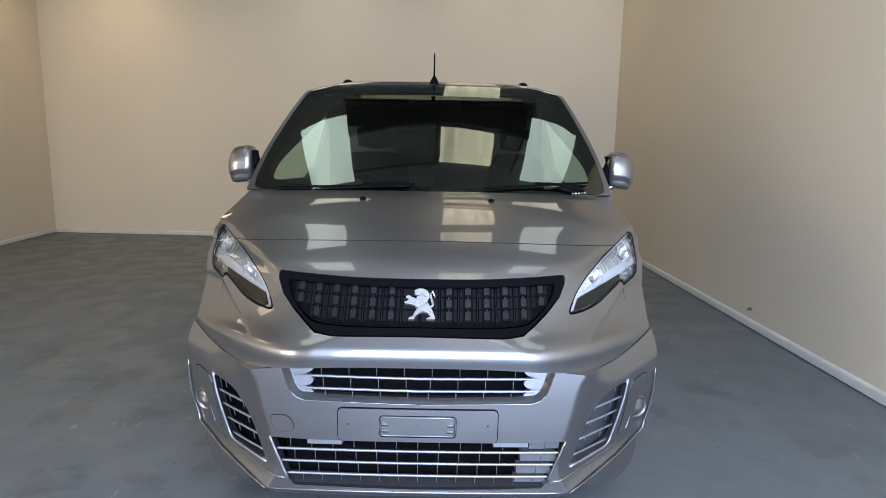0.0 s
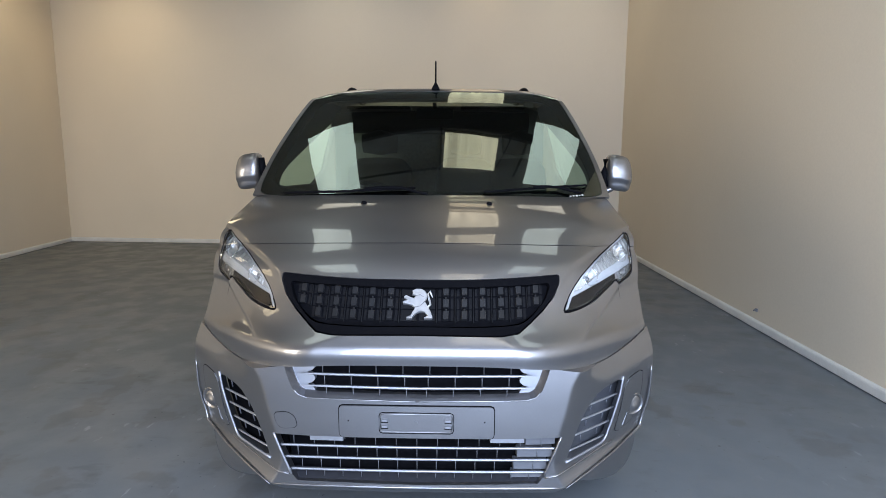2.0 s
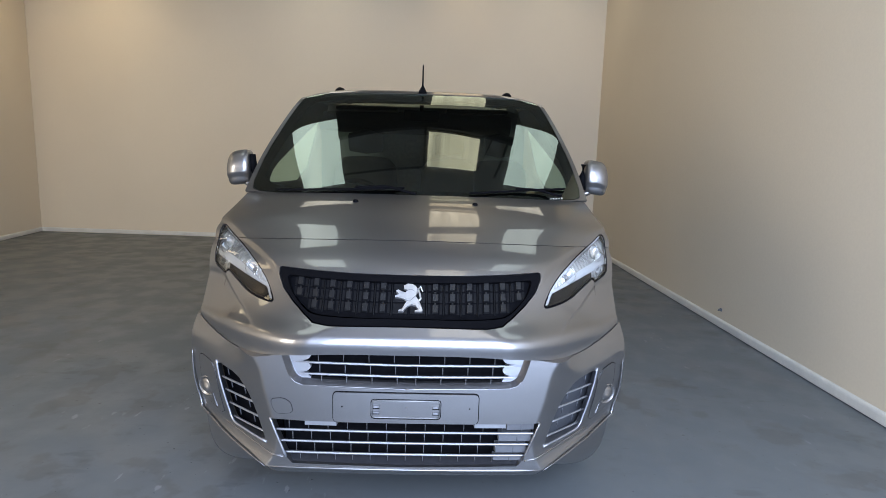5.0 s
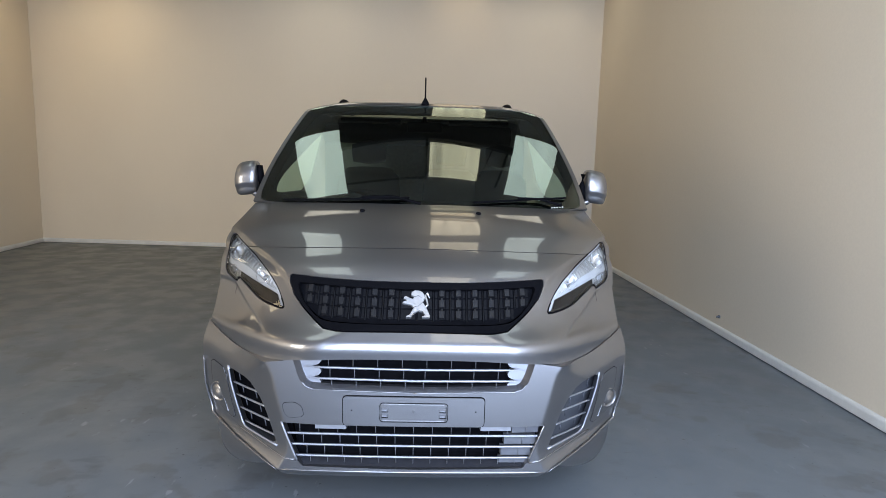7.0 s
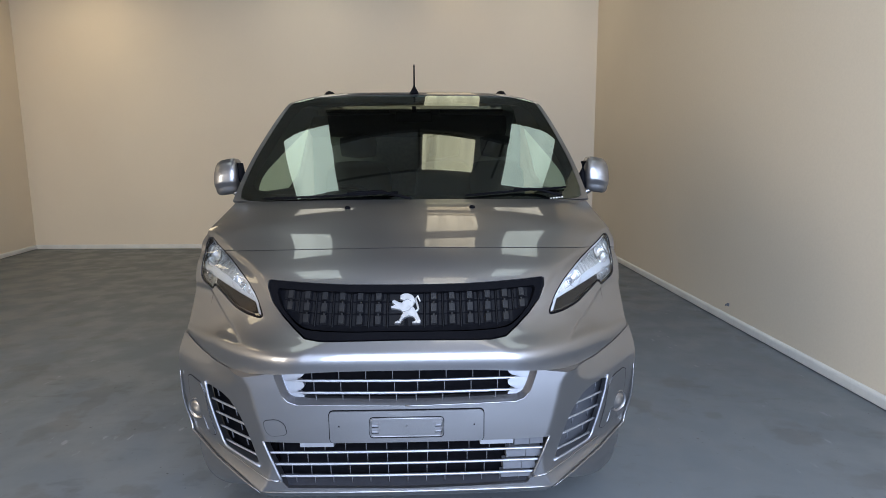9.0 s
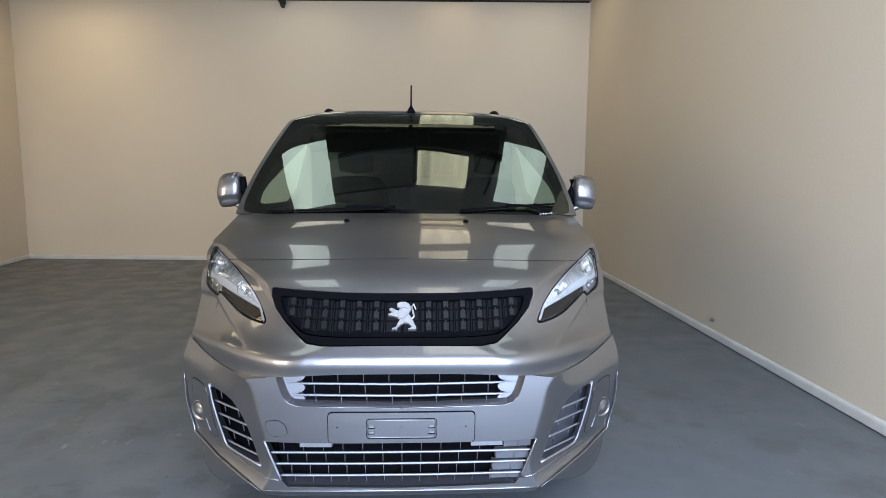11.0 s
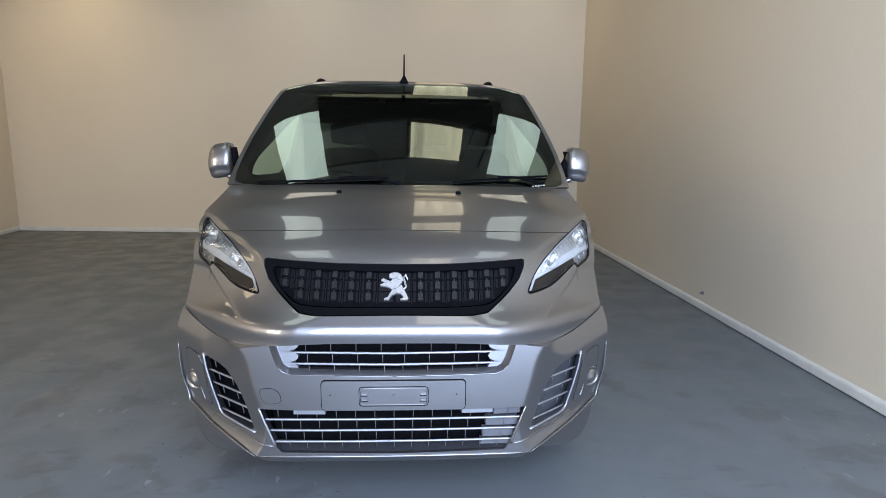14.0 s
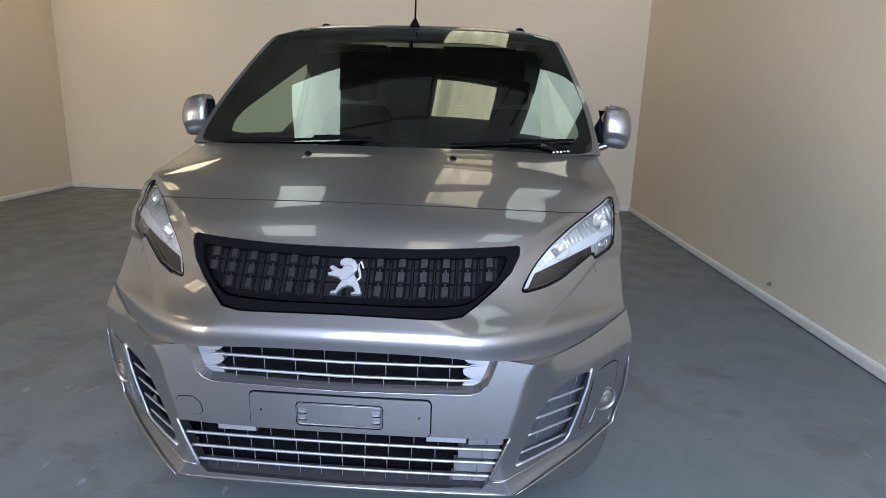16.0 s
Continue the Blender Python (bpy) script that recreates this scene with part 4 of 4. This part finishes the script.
lamp_well.knots = NOSE.knots
for k in (-1, 1):
    f = lambda fn: (lambda kk: lambda x, y, z: fn(kk * x, z))(k)
    uu = (0.5, 1) if k > 0 else (-1, -0.5)
    inner_edge = [(0.514, 0.880), (0.555, 0.950), (0.606, 1.000), (0.681, 1.045), (0.778, 1.083), (0.880, 1.136)]

    def inner_gap(x, z):
        d = np.full(np.shape(x), 9.0)
        for (xa, za), (xb, zb) in zip(inner_edge, inner_edge[1:]):
            t = np.clip(((x - xa) * (xb - xa) + (z - za) * (zb - za)) / ((xb - xa)**2 + (zb - za)**2), 0, 1)
            d = np.minimum(d, np.hypot(x - xa - t * (xb - xa), z - za - t * (zb - za)))
        return d

    lowline = lambda x: 0.914 + (x - 0.53) * 0.30
    lamp = panel("headlight", lifted(NOSE, -0.002), f(lambda x, z: sides(hl, x, z) - 0.004), LENS, van, "clear headlight lens over bright reflectors", nu=160, nv=200, u=uu, v=(0.1, 0.8), edge=0.004)
    panel("gasket", lifted(NOSE, -0.003), f(lambda x, z: np.minimum(sides(hl, x, z) - 0.0005, 0.0035 + 0.003 * (z < lowline(x)) - sides(hl, x, z))), BLACK, lamp, nu=260, nv=260, u=uu, v=(0.1, 0.8), edge=0.006)
    panel("light_strip", lifted(NOSE, -0.010), f(lambda x, z: np.minimum(sides(hl, x, z) - 0.007, 0.0150 - inner_gap(x, z) - 0.005 * np.clip((x - 0.6) / 0.2, 0, 1))), RUNNING, lamp, "bright daytime running strip", nu=200, nv=220, u=uu, v=(0.1, 0.8), edge=0.01)
    panel("dark_bezel", lifted(NOSE, -0.014), f(lambda x, z: np.minimum.reduce([sides(hl, x, z) - 0.003, lowline(x) - z, inner_gap(x, z) - 0.0135, 0.760 - x])), GLOSS_BLACK, lamp, "smoked lower bezel", nu=200, nv=220, u=uu, v=(0.1, 0.8), edge=0.01)
    house = panel("reflector", lamp_well, f(lambda x, z: sides(hl, x, z) + 0.006), REFLECT, lamp, "fluted chrome reflector", nu=200, nv=300, u=(0.5, 1) if k > 0 else (-1, -0.5), v=(0.2, 0.75), edge=0)
    panel("divider", lifted(NOSE, -0.013), f(lambda x, z: np.minimum.reduce([sides(hl, x, z) - 0.007, z - lowline(x) - 0.002, lowline(x) + 0.012 + 0.02 * np.clip((x - 0.6) / 0.1, 0, 1) - z, inner_gap(x, z) - 0.014])), RUNNING, lamp, nu=160, nv=200, u=uu, v=(0.1, 0.8), edge=0.012)
    panel("turn_lens", lifted(NOSE, -0.012), f(lambda x, z: np.minimum.reduce([sides(hl, x, z) - 0.008, x - 0.768, 0.995 - z + 0.4 * (x - 0.8)])), SMOKE, lamp, "grey turn signal corner", nu=160, nv=160, u=uu, v=(0.1, 0.8), edge=0.01)
    for x, z, r in BOWLS:
        rim_ring = [on(NOSE, k * (x + r * math.cos(t)), z + r * math.sin(t), -0.013) for t in (2 * math.pi * i / 28 for i in range(28))]
        ring = part("bowl_rim", tube(rim_ring, 0.0016, 6, True), CHROME, house, smooth=True)
        turn = Matrix.Translation(on(NOSE, k * x, z, -0.040)) @ Vector((0.10 * k, -1, 0.30)).to_track_quat("X", "Z").to_matrix().to_4x4()
        part("bulb", lathe([(-0.003, r * 0.30), (0.010, r * 0.30), (0.017, r * 0.20), (0.019, 0)], 16), SATIN, ring, smooth=True).matrix_world = turn
    bar(NOSE, [(k * 0.771, 0.940), (k * 0.777, 0.885)], 0.0010, DARK, van, "panel_gap", -0.0004, 24, taper=True)

# ---- the van's top, mirrors, wipers and cabin ----
for k in (-1, 1):
    part("washer_nozzle", lathe([(-0.004, 0.013), (0.004, 0.013), (0.009, 0.008), (0.010, 0)], 16), BLACK, van, smooth=True).matrix_world = Matrix.Translation(on(NOSE, k * 0.278, 1.236, 0.001)) @ pose(0, 0, 0, 0, -80, 0)


def mirror(k):
    """A door mirror: painted shell with a crease, black inner face and foot."""
    bm = bmesh.new()
    bmesh.ops.create_uvsphere(bm, u_segments=40, v_segments=28, radius=1)
    for v in bm.verts:
        x, y, z = v.co
        e = 4.6
        n = (abs(x)**e + abs(y)**e + abs(z)**e)**(1 / e)
        x, y, z = x / n, y / n, z / n
        zz = z * 0.098 - 0.010 * x * k
        xx = x * (0.070 - 0.010 * (z > 0) * z)
        v.co = (xx, y * 0.070 * (1 - 0.10 * abs(z)), zz)
        if z < -0.40:
            v.co.y += 0.016 * min(1, (-0.40 - z) / 0.08)
        v.co.y += 0.030 * max(0, z) ** 2 + 0.018 * (x * k) ** 2 * (x * k > 0)
    ob = tagged(new("door_mirror"), "painted door mirror on a black foot")
    ob.parent = van
    ob.location = (k * 1.030, 1.215, 1.374)
    part("mirror_shell", bm, PAINT, ob, smooth=True)
    part("mirror_glass", box_bm(-0.052, 0.052, 0.060, 0.071, -0.075, 0.075), CHROME, ob, bevel=0.004)
    part("inner_cover", tube([(-k * 0.074, -0.02, -0.075), (-k * 0.083, -0.02, 0.0), (-k * 0.078, -0.02, 0.075)], [0.018, 0.022, 0.016], 12), BLACK, ob, smooth=True)
    part("mirror_arm", tube([(-k * 0.15, 0.045, -0.128), (-k * 0.10, 0.015, -0.112), (-k * 0.04, 0.0, -0.088), (-k * 0.01, 0.0, -0.07)], [0.040, 0.034, 0.028, 0.02], 14, flat=0.62), PAINT, ob, "painted mirror arm", smooth=True)


mirror(-1)
mirror(1)

aerial = part("aerial", tube([(0, 1.660, 1.880), (0, 1.664, 1.895), (0, 1.668, 1.915), (0, 1.674, 1.930), (0, 1.688, 2.055), (0, 1.689, 2.064)], [0.028, 0.024, 0.013, 0.0055, 0.0045, 0.003], 14), BLACK, van, "black whip aerial", smooth=True)
for k in (-1, 1):
    pts = [(k * 0.600, 1.960 + 0.05 * i, 1.886 + 0.036 * math.sin(min(1, i / 2.5) * math.pi / 2)) for i in range(12)]
    part("roof_rail", tube(pts, [0.012, 0.03, 0.036, 0.038] + [0.036] * 8, 12), BLACK, van, "black roof rail end", smooth=True)

# wipers lie along the foot of the windscreen
for blade, arm in (([(-0.72, 1.262), (-0.41, 1.274), (-0.06, 1.292)], [(0.00, 1.258), (-0.14, 1.290), (-0.30, 1.282)]),
                   ([(0.26, 1.276), (0.54, 1.294), (0.78, 1.306)], [(0.74, 1.262), (0.62, 1.292), (0.50, 1.294)])):
    w = bar(SCREEN, blade, 0.0055, BLACK, van, "wiper_blade", 0.010, label="black wiper blade")
    bar(SCREEN, arm, 0.007, BLACK, w, "wiper_arm", 0.018)
# print in the corner of the glass
for i in range(5):
    part("print_bar", patch(SCREEN, 0.684 + 0.016 * i, 0.694 + 0.016 * i, 1.2590 + 0.001 * i, 1.2635 + 0.001 * i, 0.0015, 0.003, 0.0005), WHITE, van)
sticker = part("sticker", lathe([(0, 0.034), (0.001, 0.034), (0.002, 0.033), (0.002, 0)], 28), GREY, van, "round pale windscreen sticker", smooth=False)
facing = on(SCREEN, 0.570, 1.780, 1.0) - on(SCREEN, 0.570, 1.780, 0.0)
sticker.matrix_world = Matrix.Translation(on(SCREEN, 0.570, 1.780, -0.004)) @ facing.to_track_quat("X", "Z").to_matrix().to_4x4()

# cabin
part("overhead_shelf", tube([(-0.78, 2.30, 1.735), (-0.4, 2.27, 1.735), (0.2, 2.27, 1.735), (0.66, 2.30, 1.735)], [0.07, 0.085, 0.085, 0.075], 16), CLOTH, van, "dark overhead shelf in the cab", smooth=True)
dash = part("dashboard", tube([(-0.80, 1.06, 1.06), (-0.4, 0.98, 1.07), (0, 0.96, 1.07), (0.4, 0.98, 1.07), (0.80, 1.06, 1.06)], [0.16, 0.19, 0.19, 0.19, 0.16], 20), TRIM, van, "dark grey dashboard", smooth=True)
part("dash_shelf", box_bm(-0.80, 0.80, 0.80, 1.00, 1.16, 1.20), TRIM, van, bevel=0.01)
part("instrument_hood", tube([(-0.56, 1.16, 1.20), (-0.40, 1.12, 1.235), (-0.24, 1.16, 1.20)], [0.05, 0.075, 0.05], 14), TRIM, dash, smooth=True)
wheel_pts = [(-0.40 + 0.185 * math.cos(t), 1.40 + 0.07 * math.sin(t), 1.14 + 0.17 * math.sin(t)) for t in (2 * math.pi * i / 36 for i in range(36))]
sw = part("steering_wheel", tube(wheel_pts, 0.016, 10, True), BLACK, van, "black steering wheel", smooth=True)
part("wheel_hub", lathe([(-0.03, 0.07), (0.02, 0.07), (0.03, 0.05), (0.03, 0)], 20), BLACK, sw, smooth=True).matrix_world = pose(-0.40, 1.40, 1.13, 0, 0, -90)
for a in (0.3, math.pi - 0.3, -math.pi / 2):
    part("spoke", tube([(-0.40, 1.40, 1.13), (-0.40 + 0.18 * math.cos(a), 1.40 + 0.07 * math.sin(a), 1.14 + 0.165 * math.sin(a))], 0.014, 8), BLACK, sw)


def seat(x, wide):
    ob = tagged(new("seat"), "dark cloth cab seat")
    ob.parent = van
    part("cushion", box_bm(x - wide, x + wide, 1.55, 2.05, 0.72, 0.88), CLOTH, ob, bevel=0.04, smooth=True)
    part("backrest", tube([(x, 2.02, 0.86), (x, 2.10, 1.10), (x, 2.17, 1.40), (x, 2.19, 1.46)], [wide, wide, wide * 0.92, wide * 0.7], 16, flat=0.30), CLOTH, ob, smooth=True)
    part("headrest", tube([(x - wide * 0.5, 2.17, 1.575), (x, 2.17, 1.585), (x + wide * 0.5, 2.17, 1.575)], [0.06, 0.085, 0.06], 14, flat=1.1), CLOTH, ob, smooth=True)


seat(-0.42, 0.25)
seat(0.20, 0.22)
seat(0.58, 0.22)
rv = part("rear_view_mirror", box_bm(-0.11, 0.11, 1.50, 1.525, 1.690, 1.755), BLACK, van, bevel=0.008)
part("mirror_stem", tube([(0, 1.50, 1.75), (0, 1.49, 1.785)], 0.012, 8), BLACK, rv)
for k in (-1, 1):
    part("sun_visor", box_bm(k * 0.36 - 0.2, k * 0.36 + 0.2, 1.66, 1.80, 1.765, 1.785), TRIM, van, bevel=0.006)
